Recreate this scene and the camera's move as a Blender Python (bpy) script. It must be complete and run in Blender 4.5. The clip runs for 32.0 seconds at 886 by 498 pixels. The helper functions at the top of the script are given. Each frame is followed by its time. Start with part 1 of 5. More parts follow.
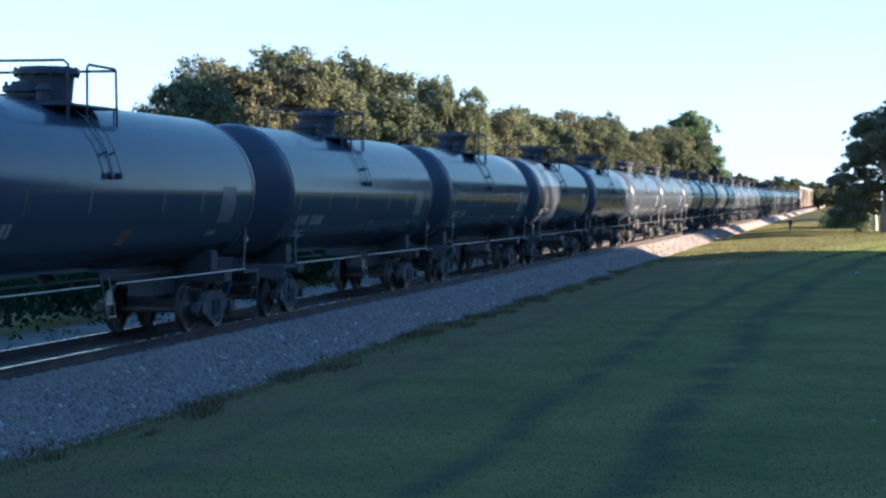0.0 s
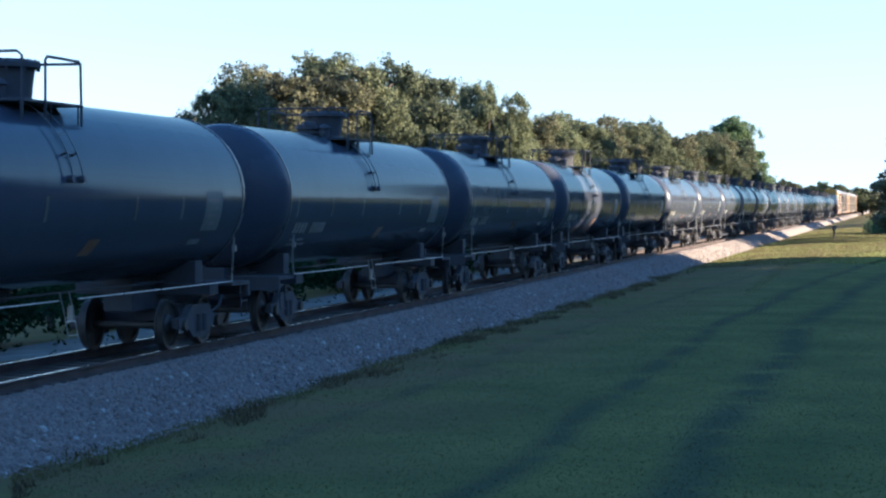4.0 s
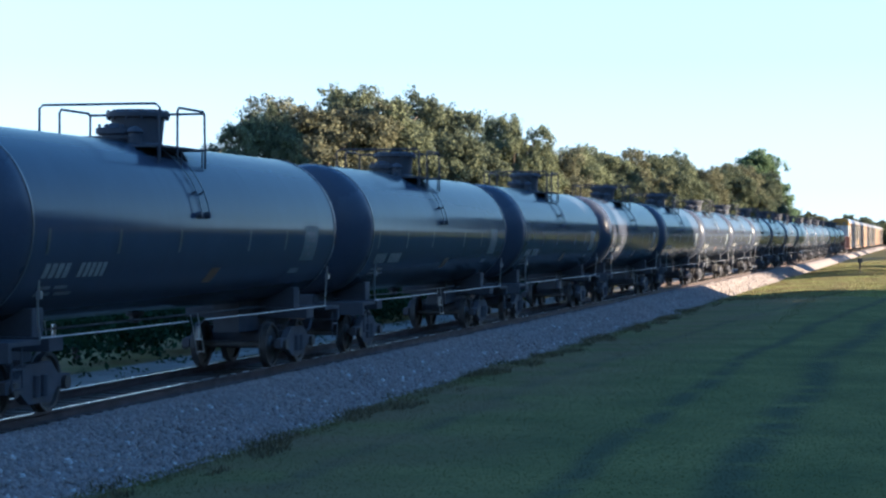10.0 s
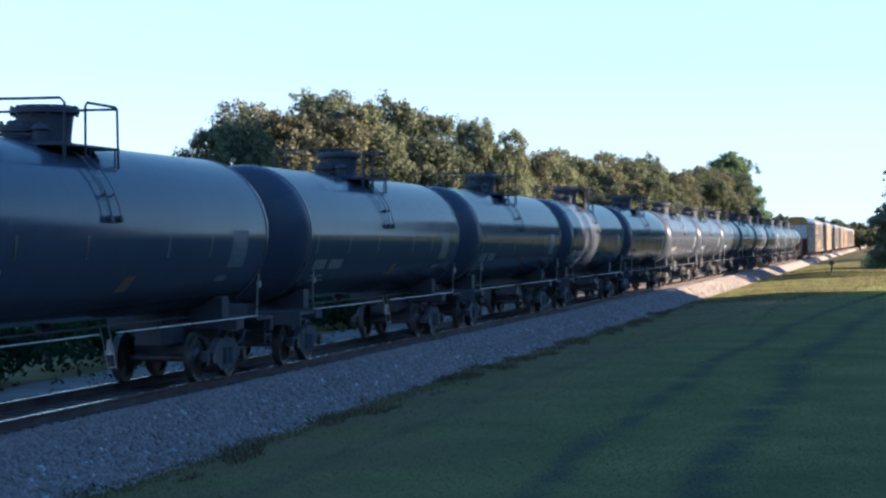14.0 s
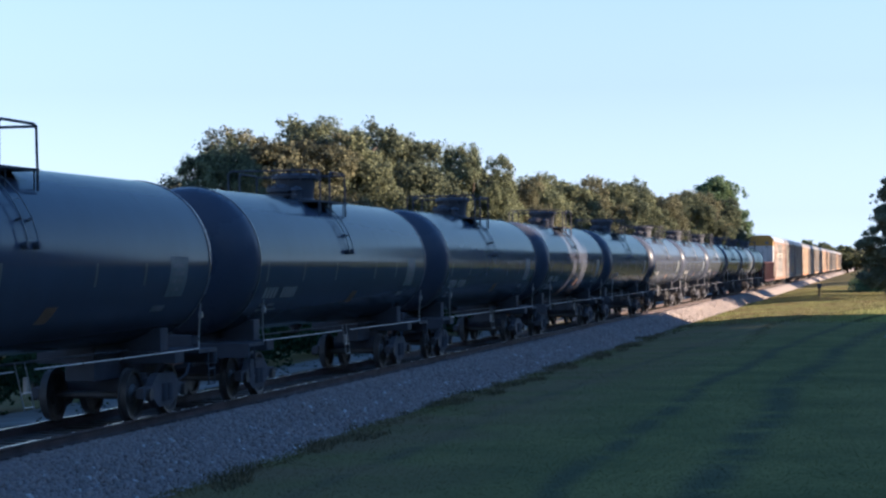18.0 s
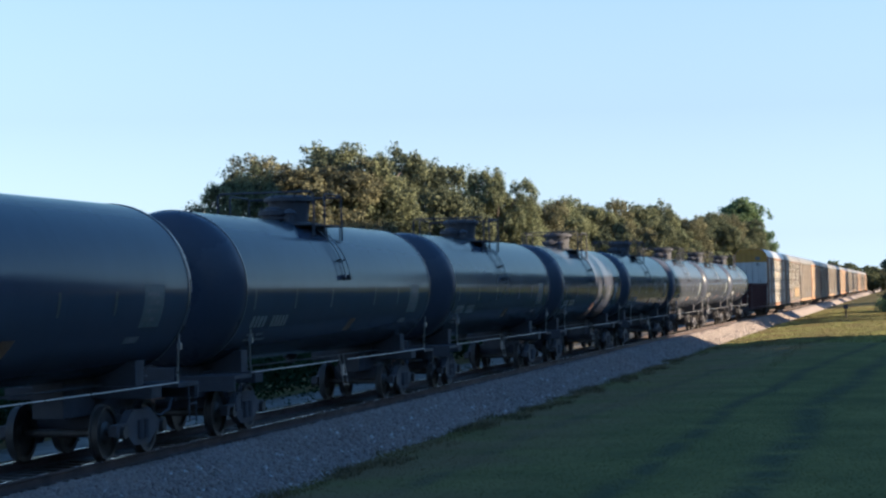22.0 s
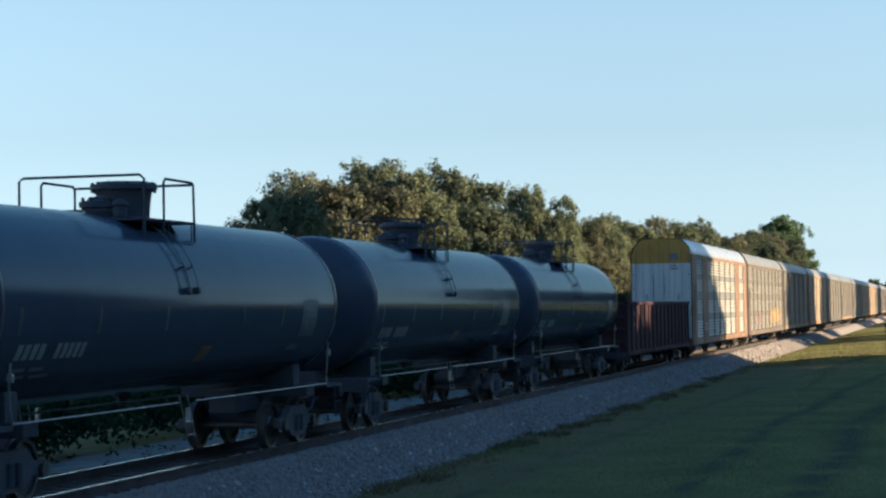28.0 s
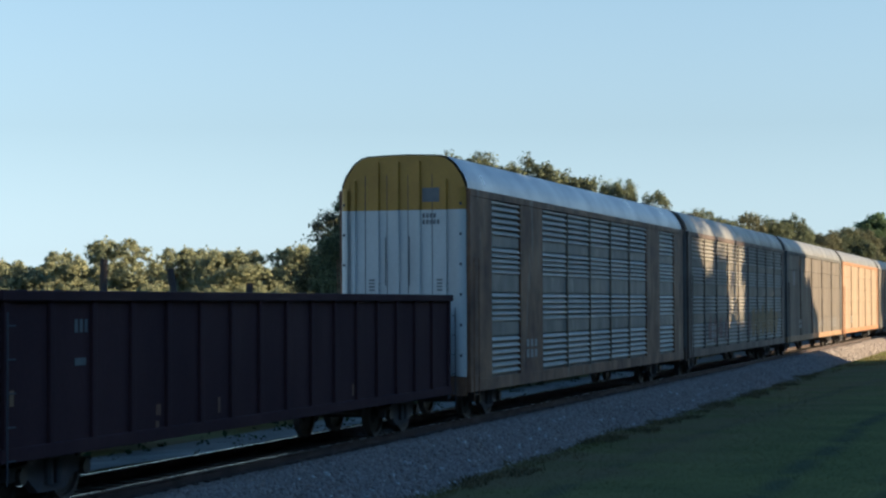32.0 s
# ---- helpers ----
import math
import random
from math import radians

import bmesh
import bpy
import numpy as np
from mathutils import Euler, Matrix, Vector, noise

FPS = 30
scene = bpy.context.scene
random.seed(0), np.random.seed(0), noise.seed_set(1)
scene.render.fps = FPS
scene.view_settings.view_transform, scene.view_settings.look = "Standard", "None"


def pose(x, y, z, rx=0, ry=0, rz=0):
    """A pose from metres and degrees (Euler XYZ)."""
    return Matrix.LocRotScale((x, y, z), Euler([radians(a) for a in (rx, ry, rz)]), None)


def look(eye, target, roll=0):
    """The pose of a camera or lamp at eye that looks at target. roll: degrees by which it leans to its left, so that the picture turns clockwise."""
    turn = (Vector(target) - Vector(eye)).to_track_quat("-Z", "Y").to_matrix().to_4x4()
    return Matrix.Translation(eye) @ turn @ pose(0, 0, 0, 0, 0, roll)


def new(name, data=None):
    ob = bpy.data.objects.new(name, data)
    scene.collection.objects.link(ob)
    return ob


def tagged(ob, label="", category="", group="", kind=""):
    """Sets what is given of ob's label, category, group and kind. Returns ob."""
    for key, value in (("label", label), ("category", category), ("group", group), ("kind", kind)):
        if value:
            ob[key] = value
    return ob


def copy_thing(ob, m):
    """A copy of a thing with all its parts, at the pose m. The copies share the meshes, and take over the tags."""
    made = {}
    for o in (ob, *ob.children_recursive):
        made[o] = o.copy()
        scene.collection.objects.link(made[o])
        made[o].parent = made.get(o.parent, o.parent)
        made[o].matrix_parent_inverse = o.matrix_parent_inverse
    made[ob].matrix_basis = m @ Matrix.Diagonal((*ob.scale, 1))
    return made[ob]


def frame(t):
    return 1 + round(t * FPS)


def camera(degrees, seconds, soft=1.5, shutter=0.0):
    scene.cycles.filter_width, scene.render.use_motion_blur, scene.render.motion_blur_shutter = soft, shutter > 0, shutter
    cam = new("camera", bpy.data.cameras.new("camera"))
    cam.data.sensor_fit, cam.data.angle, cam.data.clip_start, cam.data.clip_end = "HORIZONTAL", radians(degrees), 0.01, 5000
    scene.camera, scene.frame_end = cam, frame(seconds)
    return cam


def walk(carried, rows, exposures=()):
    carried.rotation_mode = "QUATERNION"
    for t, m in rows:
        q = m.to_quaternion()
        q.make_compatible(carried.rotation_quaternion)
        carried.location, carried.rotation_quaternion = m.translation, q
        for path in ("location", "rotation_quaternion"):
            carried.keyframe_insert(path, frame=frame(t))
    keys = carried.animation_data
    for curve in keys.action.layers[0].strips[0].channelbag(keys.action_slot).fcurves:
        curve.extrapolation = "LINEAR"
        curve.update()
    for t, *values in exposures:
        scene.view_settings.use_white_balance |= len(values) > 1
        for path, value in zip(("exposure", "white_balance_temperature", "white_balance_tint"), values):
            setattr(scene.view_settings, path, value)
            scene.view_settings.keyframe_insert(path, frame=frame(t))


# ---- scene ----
import itertools

cam = camera(25.18, 32.0, soft=2.4)

# ---------------------------------------------------------------- camera: held by hand, turning on the spot
EYE = 2.68            # above the rail head
TURNS = [  # seconds, yaw, pitch, roll
    (0, 11.64, -1.45, -0.05), (0.5, 11.94, -1.32, -0.06), (1, 11.82, -1.29, 0.02), (1.5, 11.96, -1.22, 0.07), (2, 12.06, -1.17, -0.07),
    (2.5, 12.43, -1.13, -0.10), (4.5, 12.88, -1.31, -0.01), (5, 12.63, -1.21, 0.26), (5.5, 12.38, -1.09, 0.49), (6, 12.23, -1.17, 0.28),
    (6.5, 12.15, -1.01, 0.21), (7, 12.08, -1.09, 0.21), (7.5, 12.16, -1.11, 0.03), (8, 12.18, -0.96, 0.03), (8.5, 12.24, -0.81, -0.17),
    (9, 13.22, -0.36, -0.04), (9.5, 13.56, -0.29, -0.07), (10, 13.58, -0.34, -0.05), (10.5, 13.29, -0.18, 0.07), (11, 13.26, -0.36, -0.12),
    (11.5, 13.30, -0.32, -0.14), (12, 13.16, -0.40, -0.16), (12.5, 12.78, -0.19, -0.17), (13, 12.93, -0.36, -0.09), (13.5, 12.74, -0.35, 0.10),
    (15.5, 13.37, 0.40, 0.87), (16, 13.43, 0.33, 0.77), (16.5, 13.18, 0.46, 1.00), (17, 12.55, 0.81, 0.64), (17.5, 12.36, 0.60, 0.69),
    (18, 12.44, 0.52, 0.62), (18.5, 12.77, 0.55, 0.80), (19, 12.88, 0.54, 0.90), (19.5, 12.96, 0.76, 0.71), (20, 13.07, 0.99, 0.65),
    (20.5, 13.23, 1.00, 0.62), (21, 13.22, 1.14, 0.87), (21.5, 13.15, 1.23, 1.00), (22, 13.17, 1.25, 1.24), (22.5, 13.15, 1.47, 1.36),
    (23, 13.69, 1.65, 1.04), (23.5, 13.69, 1.68, 1.03), (24, 13.56, 1.71, 1.27), (24.5, 13.79, 1.62, 1.40), (25, 13.48, 1.52, 1.45),
    (25.5, 13.52, 1.48, 1.26), (27.5, 14.26, 1.98, 1.02), (28, 14.30, 1.75, 0.95), (28.5, 14.72, 2.09, 0.89), (29, 15.07, 2.44, 1.47),
    (29.5, 14.95, 2.13, 1.28), (30, 14.75, 2.38, 1.19), (30.5, 14.80, 2.53, 0.80), (31, 15.71, 2.89, 1.06), (31.5, 16.71, 2.15, 0.94),
    (32, 16.92, 1.59, 0.23),
]
walk(cam, [(t, pose(0, 0, EYE, 90 + p, r, y)) for t, y, p, r in TURNS],
     exposures=[(0, 2.54, 4150, -1), (6, 2.54, 4150, -1), (13, 2.48, 4180, 0), (16, 2.18, 4270, 7), (19, 2.13, 4310, 6),
                (21, 2.11, 4330, 4), (22, 2.04, 4360, -1), (23, 1.88, 4400, -8), (25, 1.88, 4420, -8), (28, 1.90, 4440, -8),
                (30, 1.88, 4450, -8), (32, 1.79, 4480, -7)])

# ---------------------------------------------------------------- world and sun
SUN_EL = radians(15)
SUN_AZ = math.atan2(0.10, 0.995)      # from +X towards +Y
world = bpy.data.worlds.new("sky")
scene.world = world
world.use_nodes = True
wn = world.node_tree
sky = wn.nodes.new("ShaderNodeTexSky")
sky.sky_type = 'NISHITA'
sky.sun_disc = False
sky.sun_elevation = SUN_EL
sky.sun_rotation = math.pi / 2 - SUN_AZ
sky.air_density, sky.dust_density, sky.ozone_density = 1.0, 0.12, 2.0
wn.nodes["Background"].inputs["Strength"].default_value = 0.05
haze = wn.nodes.new("ShaderNodeHueSaturation")      # thin evening haze pales the sky
way = wn.nodes.new("ShaderNodeTexCoord")
height = wn.nodes.new("ShaderNodeSeparateXYZ")
wn.links.new(way.outputs["Generated"], height.inputs[0])
clear = wn.nodes.new("ShaderNodeMapRange")          # clear and blue overhead, pale towards the horizon
clear.inputs["From Min"].default_value, clear.inputs["From Max"].default_value = 0.0, 0.6
clear.inputs["To Min"].default_value, clear.inputs["To Max"].default_value = 0.06, 0.95
wn.links.new(height.outputs["Z"], clear.inputs["Value"])
wn.links.new(clear.outputs[0], haze.inputs["Saturation"])
wn.links.new(sky.outputs[0], haze.inputs["Color"])
warm = wn.nodes.new("ShaderNodeValToRGB")           # the haze low over the horizon is warm
warm.color_ramp.elements[0].position, warm.color_ramp.elements[0].color = 0.0, (0.945, 0.822, 0.68, 1)
warm.color_ramp.elements[1].position, warm.color_ramp.elements[1].color = 0.5, (1.0, 1.0, 1.0, 1)
wn.links.new(height.outputs["Z"], warm.inputs[0])
both = wn.nodes.new("ShaderNodeMix")
both.data_type, both.blend_type = 'RGBA', 'MULTIPLY'
both.inputs["Factor"].default_value = 1.0
wn.links.new(haze.outputs[0], both.inputs["A"])
wn.links.new(warm.outputs[0], both.inputs["B"])
wn.links.new(both.outputs["Result"], wn.nodes["Background"].inputs["Color"])
sun_data = bpy.data.lights.new("sun", 'SUN')
sun_data.energy, sun_data.angle, sun_data.color = 5.25, radians(0.6), (1.0, 0.59, 0.275)
sun = new("sun", sun_data)
sun.matrix_world = look((0, 0, 0), (-math.cos(SUN_AZ) * math.cos(SUN_EL), -math.sin(SUN_AZ) * math.cos(SUN_EL), -math.sin(SUN_EL)))

# ---------------------------------------------------------------- materials


def mat(name, base, dark=None, rough=0.6, metal=0.0, scale=3.0, fine=40.0, bump=0.0, spread=0.5, rough_var=0.1,
        island=0.0, objvar=0.0, coat=0.0, streak=None, ior=1.5):
    """Two-scale noise between two colours, uneven gloss, fine relief."""
    m = bpy.data.materials.new(name)
    m.use_nodes = True
    nt = m.node_tree
    b = nt.nodes["Principled BSDF"]
    dark = dark or tuple(c * 0.6 for c in base)
    tc = nt.nodes.new("ShaderNodeTexCoord")
    src = tc.outputs["Object"]
    n1 = nt.nodes.new("ShaderNodeTexNoise")
    n1.inputs["Scale"].default_value, n1.inputs["Detail"].default_value = scale, 5
    n2 = nt.nodes.new("ShaderNodeTexNoise")
    n2.inputs["Scale"].default_value, n2.inputs["Detail"].default_value = fine, 3
    if streak:
        mp = nt.nodes.new("ShaderNodeMapping")
        mp.inputs["Scale"].default_value = streak
        nt.links.new(src, mp.inputs["Vector"])
        nt.links.new(mp.outputs[0], n1.inputs["Vector"])
    else:
        nt.links.new(src, n1.inputs["Vector"])
    nt.links.new(src, n2.inputs["Vector"])
    mix = nt.nodes.new("ShaderNodeMath")
    mix.operation = 'MULTIPLY_ADD'
    mix.inputs[1].default_value = 0.35
    nt.links.new(n2.outputs["Fac"], mix.inputs[0])
    sc = nt.nodes.new("ShaderNodeMath")
    sc.operation = 'MULTIPLY'
    sc.inputs[1].default_value = 0.65
    nt.links.new(n1.outputs["Fac"], sc.inputs[0])
    nt.links.new(sc.outputs[0], mix.inputs[2])
    fac = mix.outputs[0]
    if island:
        ge = nt.nodes.new("ShaderNodeNewGeometry")
        ad = nt.nodes.new("ShaderNodeMath")
        ad.operation = 'MULTIPLY_ADD'
        ad.inputs[1].default_value = island
        nt.links.new(ge.outputs["Random Per Island"], ad.inputs[0])
        nt.links.new(fac, ad.inputs[2])
        sb = nt.nodes.new("ShaderNodeMath")
        sb.operation = 'SUBTRACT'
        sb.inputs[1].default_value = island / 2
        nt.links.new(ad.outputs[0], sb.inputs[0])
        fac = sb.outputs[0]
    if objvar:
        oi = nt.nodes.new("ShaderNodeObjectInfo")
        ad = nt.nodes.new("ShaderNodeMath")
        ad.operation = 'MULTIPLY_ADD'
        ad.inputs[1].default_value = objvar
        nt.links.new(oi.outputs["Random"], ad.inputs[0])
        nt.links.new(fac, ad.inputs[2])
        sb = nt.nodes.new("ShaderNodeMath")
        sb.operation = 'SUBTRACT'
        sb.inputs[1].default_value = objvar / 2
        nt.links.new(ad.outputs[0], sb.inputs[0])
        fac = sb.outputs[0]
    ramp = nt.nodes.new("ShaderNodeValToRGB")
    ramp.color_ramp.elements[0].position, ramp.color_ramp.elements[0].color = 0.5 - spread / 2, (*dark, 1)
    ramp.color_ramp.elements[1].position, ramp.color_ramp.elements[1].color = 0.5 + spread / 2, (*base, 1)
    nt.links.new(fac, ramp.inputs[0])
    nt.links.new(ramp.outputs[0], b.inputs["Base Color"])
    rr = nt.nodes.new("ShaderNodeMapRange")
    rr.inputs["To Min"].default_value, rr.inputs["To Max"].default_value = rough + rough_var, max(0.03, rough - rough_var)
    rr.inputs["From Min"].default_value, rr.inputs["From Max"].default_value = 0.3, 0.7
    nt.links.new(n1.outputs["Fac"], rr.inputs["Value"])
    nt.links.new(rr.outputs[0], b.inputs["Roughness"])
    b.inputs["Metallic"].default_value = metal
    b.inputs["IOR"].default_value = ior
    if coat:
        b.inputs["Coat Weight"].default_value, b.inputs["Coat Roughness"].default_value = coat, 0.08
    if bump:
        bp = nt.nodes.new("ShaderNodeBump")
        bp.inputs["Strength"].default_value, bp.inputs["Distance"].default_value = bump, 0.02
        nt.links.new(n2.outputs["Fac"], bp.inputs["Height"])
        nt.links.new(bp.outputs[0], b.inputs["Normal"])
    return m


def leaf_mat(name, light, dark, gloss=0.75):
    m = mat(name, light, dark, rough=gloss, ior=1.15, scale=0.35, fine=2.0, spread=0.5, island=0.7, objvar=0.25)
    nt = m.node_tree
    b = nt.nodes["Principled BSDF"]
    out = nt.nodes["Material Output"]
    tr = nt.nodes.new("ShaderNodeBsdfTranslucent")
    link = [l for l in nt.links if l.to_socket == b.inputs["Base Color"]][0]
    nt.links.new(link.from_socket, tr.inputs["Color"])
    ms = nt.nodes.new("ShaderNodeMixShader")
    ms.inputs[0].default_value = 0.3
    nt.links.new(b.outputs[0], ms.inputs[1])
    nt.links.new(tr.outputs[0], ms.inputs[2])
    nt.links.new(ms.outputs[0], out.inputs["Surface"])
    return m


TANK = mat("black_tank_paint", (0.074, 0.081, 0.116), (0.057, 0.063, 0.090), rough=0.13, rough_var=0.02, scale=1.2, fine=3, spread=0.8, streak=(1, 1.3, 0.22), ior=1.28, objvar=0.35)


def paint_gloss(m, ior, tint):
    """A coat of gloss over the paint."""
    nt = m.node_tree
    b = nt.nodes["Principled BSDF"]
    b.inputs["Specular IOR Level"].default_value = 0.0
    gl = nt.nodes.new("ShaderNodeBsdfGlossy")
    gl.inputs["Color"].default_value = (*tint, 1)
    rough = [l for l in nt.links if l.to_socket == b.inputs["Roughness"]][0].from_socket
    nt.links.new(rough, gl.inputs["Roughness"])
    fr = nt.nodes.new("ShaderNodeFresnel")
    fr.inputs["IOR"].default_value = ior
    ms = nt.nodes.new("ShaderNodeMixShader")
    nt.links.new(fr.outputs[0], ms.inputs[0])
    nt.links.new(b.outputs[0], ms.inputs[1])
    nt.links.new(gl.outputs[0], ms.inputs[2])
    nt.links.new(ms.outputs[0], nt.nodes["Material Output"].inputs["Surface"])


def stained(m, colour, scale, lo, hi, streak=(1, 1, 0.3)):
    """Patches of another colour, where dirt or bare metal shows."""
    nt = m.node_tree
    b = nt.nodes["Principled BSDF"]
    tc = nt.nodes.new("ShaderNodeTexCoord")
    mp = nt.nodes.new("ShaderNodeMapping")
    mp.inputs["Scale"].default_value, mp.inputs["Location"].default_value = streak, (3.1, 7.7, 1.9)
    nt.links.new(tc.outputs["Object"], mp.inputs["Vector"])
    n = nt.nodes.new("ShaderNodeTexNoise")
    n.inputs["Scale"].default_value, n.inputs["Detail"].default_value, n.inputs["Roughness"].default_value = scale, 8, 0.65
    nt.links.new(mp.outputs[0], n.inputs["Vector"])
    r = nt.nodes.new("ShaderNodeMapRange")
    r.inputs["From Min"].default_value, r.inputs["From Max"].default_value = lo, hi
    nt.links.new(n.outputs["Fac"], r.inputs["Value"])
    mix = nt.nodes.new("ShaderNodeMix")
    mix.data_type = 'RGBA'
    old = [l for l in nt.links if l.to_socket == b.inputs["Base Color"]][0].from_socket
    nt.links.new(r.outputs[0], mix.inputs["Factor"])
    nt.links.new(old, mix.inputs["A"])
    mix.inputs["B"].default_value = (*colour, 1)
    nt.links.new(mix.outputs["Result"], b.inputs["Base Color"])
    return m


paint_gloss(TANK, 1.36, (0.46, 0.54, 0.57))
# Heads are coloured darker than the shell to stand for their shading.
TANKHEAD = mat("shaded_black_head_paint", (0.064, 0.071, 0.100), (0.047, 0.053, 0.075), ior=1.25, rough=0.28, rough_var=0.05, scale=1.2, fine=18)
BLACK = mat("worn_black_steel", (0.078, 0.080, 0.094), (0.050, 0.051, 0.061), rough=0.6, scale=2, fine=30, bump=0.1, ior=1.2)
LADDER = mat("worn_grey_ladder_paint", (0.155, 0.175, 0.195), (0.085, 0.095, 0.11), rough=0.5, scale=3, fine=30)
PIPE = mat("bare_steel_pipe", (0.46, 0.46, 0.47), (0.24, 0.24, 0.25), rough=0.35, metal=0.7, scale=6, fine=60)
BROWNSTEEL = mat("brake_dust_steel", (0.106, 0.103, 0.114), (0.068, 0.066, 0.074), rough=0.75, scale=3, fine=30, bump=0.2, ior=1.2)
WHEELSTEEL = mat("rolled_wheel_steel", (0.085, 0.079, 0.078), (0.046, 0.043, 0.042), rough=0.55, metal=0.5, scale=4, fine=30)
STENCIL = mat("white_stencil_paint", (0.34, 0.34, 0.33), (0.15, 0.15, 0.15), rough=0.5, scale=9, fine=60)
GREYDECAL = mat("faded_grey_stencil", (0.165, 0.168, 0.18), (0.09, 0.092, 0.10), rough=0.5, scale=6, fine=50)
PANELGREY = mat("thin_grey_panel_paint", (0.105, 0.125, 0.140), (0.072, 0.087, 0.100), rough=0.5, scale=4, fine=40)
GRAFPINK = mat("faded_pink_spray_paint", (0.24, 0.135, 0.12), (0.13, 0.09, 0.08), rough=0.7, scale=2.5, fine=12)
GRAFYELLOW = mat("faded_yellow_spray_paint", (0.34, 0.23, 0.085), (0.19, 0.13, 0.07), rough=0.7, scale=2.5, fine=12)
RIMSTEEL = mat("worn_grey_rim_paint", (0.078, 0.088, 0.108), (0.045, 0.051, 0.062), rough=0.35, metal=0.3, scale=2.0, fine=20)
ORANGE = mat("orange_placard", (0.20, 0.11, 0.05), (0.11, 0.065, 0.035), rough=0.5, scale=8, fine=50)
YELLOWTAPE = mat("yellow_reflective_tape", (0.080, 0.080, 0.070), (0.055, 0.057, 0.060), rough=0.4, scale=8, fine=50)
RACKPANEL = mat("galvanised_louvre_steel", (0.52, 0.49, 0.435), (0.38, 0.355, 0.315), rough=0.45, metal=0.15, scale=1.1, fine=16, streak=(1, 1, 0.3), bump=0.05)
# Backing behind the slats: the shade of the slots is put into its colour.
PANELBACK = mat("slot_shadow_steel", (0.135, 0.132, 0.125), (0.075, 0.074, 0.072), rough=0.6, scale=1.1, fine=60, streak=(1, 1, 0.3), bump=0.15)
GALVSHEET = stained(mat("mottled_galvanised_sheet", (0.215, 0.208, 0.198), (0.120, 0.121, 0.123), rough=0.5, metal=0.1, scale=1.4, fine=9, streak=(1, 1, 0.5), bump=0.15), (0.38, 0.37, 0.34), 2.2, 0.57, 0.76)
MULLION = mat("weathered_mullion_paint", (0.24, 0.19, 0.13), (0.12, 0.095, 0.07), rough=0.6, scale=2, fine=12, streak=(1, 1, 0.3))
RACKTAN = mat("weathered_tan_panel", (0.31, 0.235, 0.165), (0.20, 0.152, 0.110), ior=1.25, rough=0.55, metal=0.05, scale=1.1, fine=16, streak=(1, 1, 0.3))
LOUVREDARK = mat("sooty_louvre_steel", (0.33, 0.30, 0.26), (0.19, 0.175, 0.15), rough=0.5, metal=0.1, scale=1.1, fine=16, streak=(1, 1, 0.3))
# The sooty car's backing, also darkened to stand for slot shade.
DARKBACK = mat("sooty_slot_shade_steel", (0.120, 0.108, 0.095), (0.070, 0.064, 0.056), rough=0.55, scale=1.1, fine=30, streak=(1, 1, 0.3), bump=0.1)
SOOTSHEET = stained(mat("sooty_tan_sheet", (0.175, 0.150, 0.124), (0.098, 0.088, 0.077), rough=0.55, scale=0.9, fine=12, streak=(1, 1, 0.3), bump=0.1), (0.075, 0.07, 0.066), 1.1, 0.56, 0.75)
FRAMEDARK = mat("sooty_brown_frame_paint", (0.15, 0.105, 0.08), (0.055, 0.04, 0.034), rough=0.65, spread=0.35, scale=1.5, fine=5, streak=(1, 1, 0.4), bump=0.1)
FRAMEORANGE = mat("faded_orange_frame_paint", (0.34, 0.165, 0.07), (0.17, 0.085, 0.04), rough=0.6, scale=1.3, fine=8, streak=(1, 1, 0.4))
RACKDARK = mat("dusty_grey_panel", (0.165, 0.140, 0.118), (0.095, 0.083, 0.073), ior=1.25, rough=0.55, metal=0.05, scale=1.1, fine=16, streak=(1, 1, 0.3))
FRAMEYEL = mat("faded_yellow_frame_paint", (0.32, 0.20, 0.095), (0.14, 0.085, 0.05), rough=0.6, scale=1.3, fine=12, streak=(1, 1, 0.4), bump=0.1)
FRAMEBRN = stained(mat("rusty_brown_frame_paint", (0.25, 0.138, 0.070), (0.080, 0.043, 0.031), rough=0.65, spread=0.35, scale=1.5, fine=3.5, streak=(1.0, 1.0, 0.45), bump=0.1), (0.33, 0.30, 0.25), 1.3, 0.59, 0.76, (1.6, 1.6, 0.35))
FRAMEGREY = mat("sooty_grey_frame_paint", (0.13, 0.125, 0.12), (0.06, 0.057, 0.056), ior=1.25, rough=0.65, scale=1.3, fine=5, streak=(1, 1, 0.4))
ROOF = mat("galvanised_roof_steel", (0.44, 0.455, 0.50), (0.30, 0.31, 0.345), rough=0.36, metal=0.55, scale=0.7, fine=10)
ROOFDULL = stained(mat("dull_grey_roof_steel", (0.215, 0.205, 0.195), (0.12, 0.116, 0.112), rough=0.45, metal=0.25, scale=0.7, fine=10), (0.34, 0.31, 0.27), 1.2, 0.55, 0.72, (0.35, 1.4, 0.35))
ENDWHITE = mat("white_end_door_paint", (0.60, 0.60, 0.59), (0.46, 0.46, 0.45), rough=0.5, scale=1.4, fine=14, streak=(1, 1, 0.3))
ENDYELLOW = mat("yellow_end_door_paint", (0.42, 0.245, 0.025), (0.28, 0.16, 0.025), rough=0.5, scale=1.4, fine=14)
GOND = mat("oxide_red_gondola_paint", (0.063, 0.036, 0.041), (0.039, 0.025, 0.030), ior=1.12, rough=0.7, scale=1.0, fine=14, streak=(1, 1, 0.3), bump=0.15)
RUST = mat("flaking_rust", (0.24, 0.13, 0.075), (0.09, 0.05, 0.035), rough=0.85, scale=2.5, fine=25, bump=0.3)
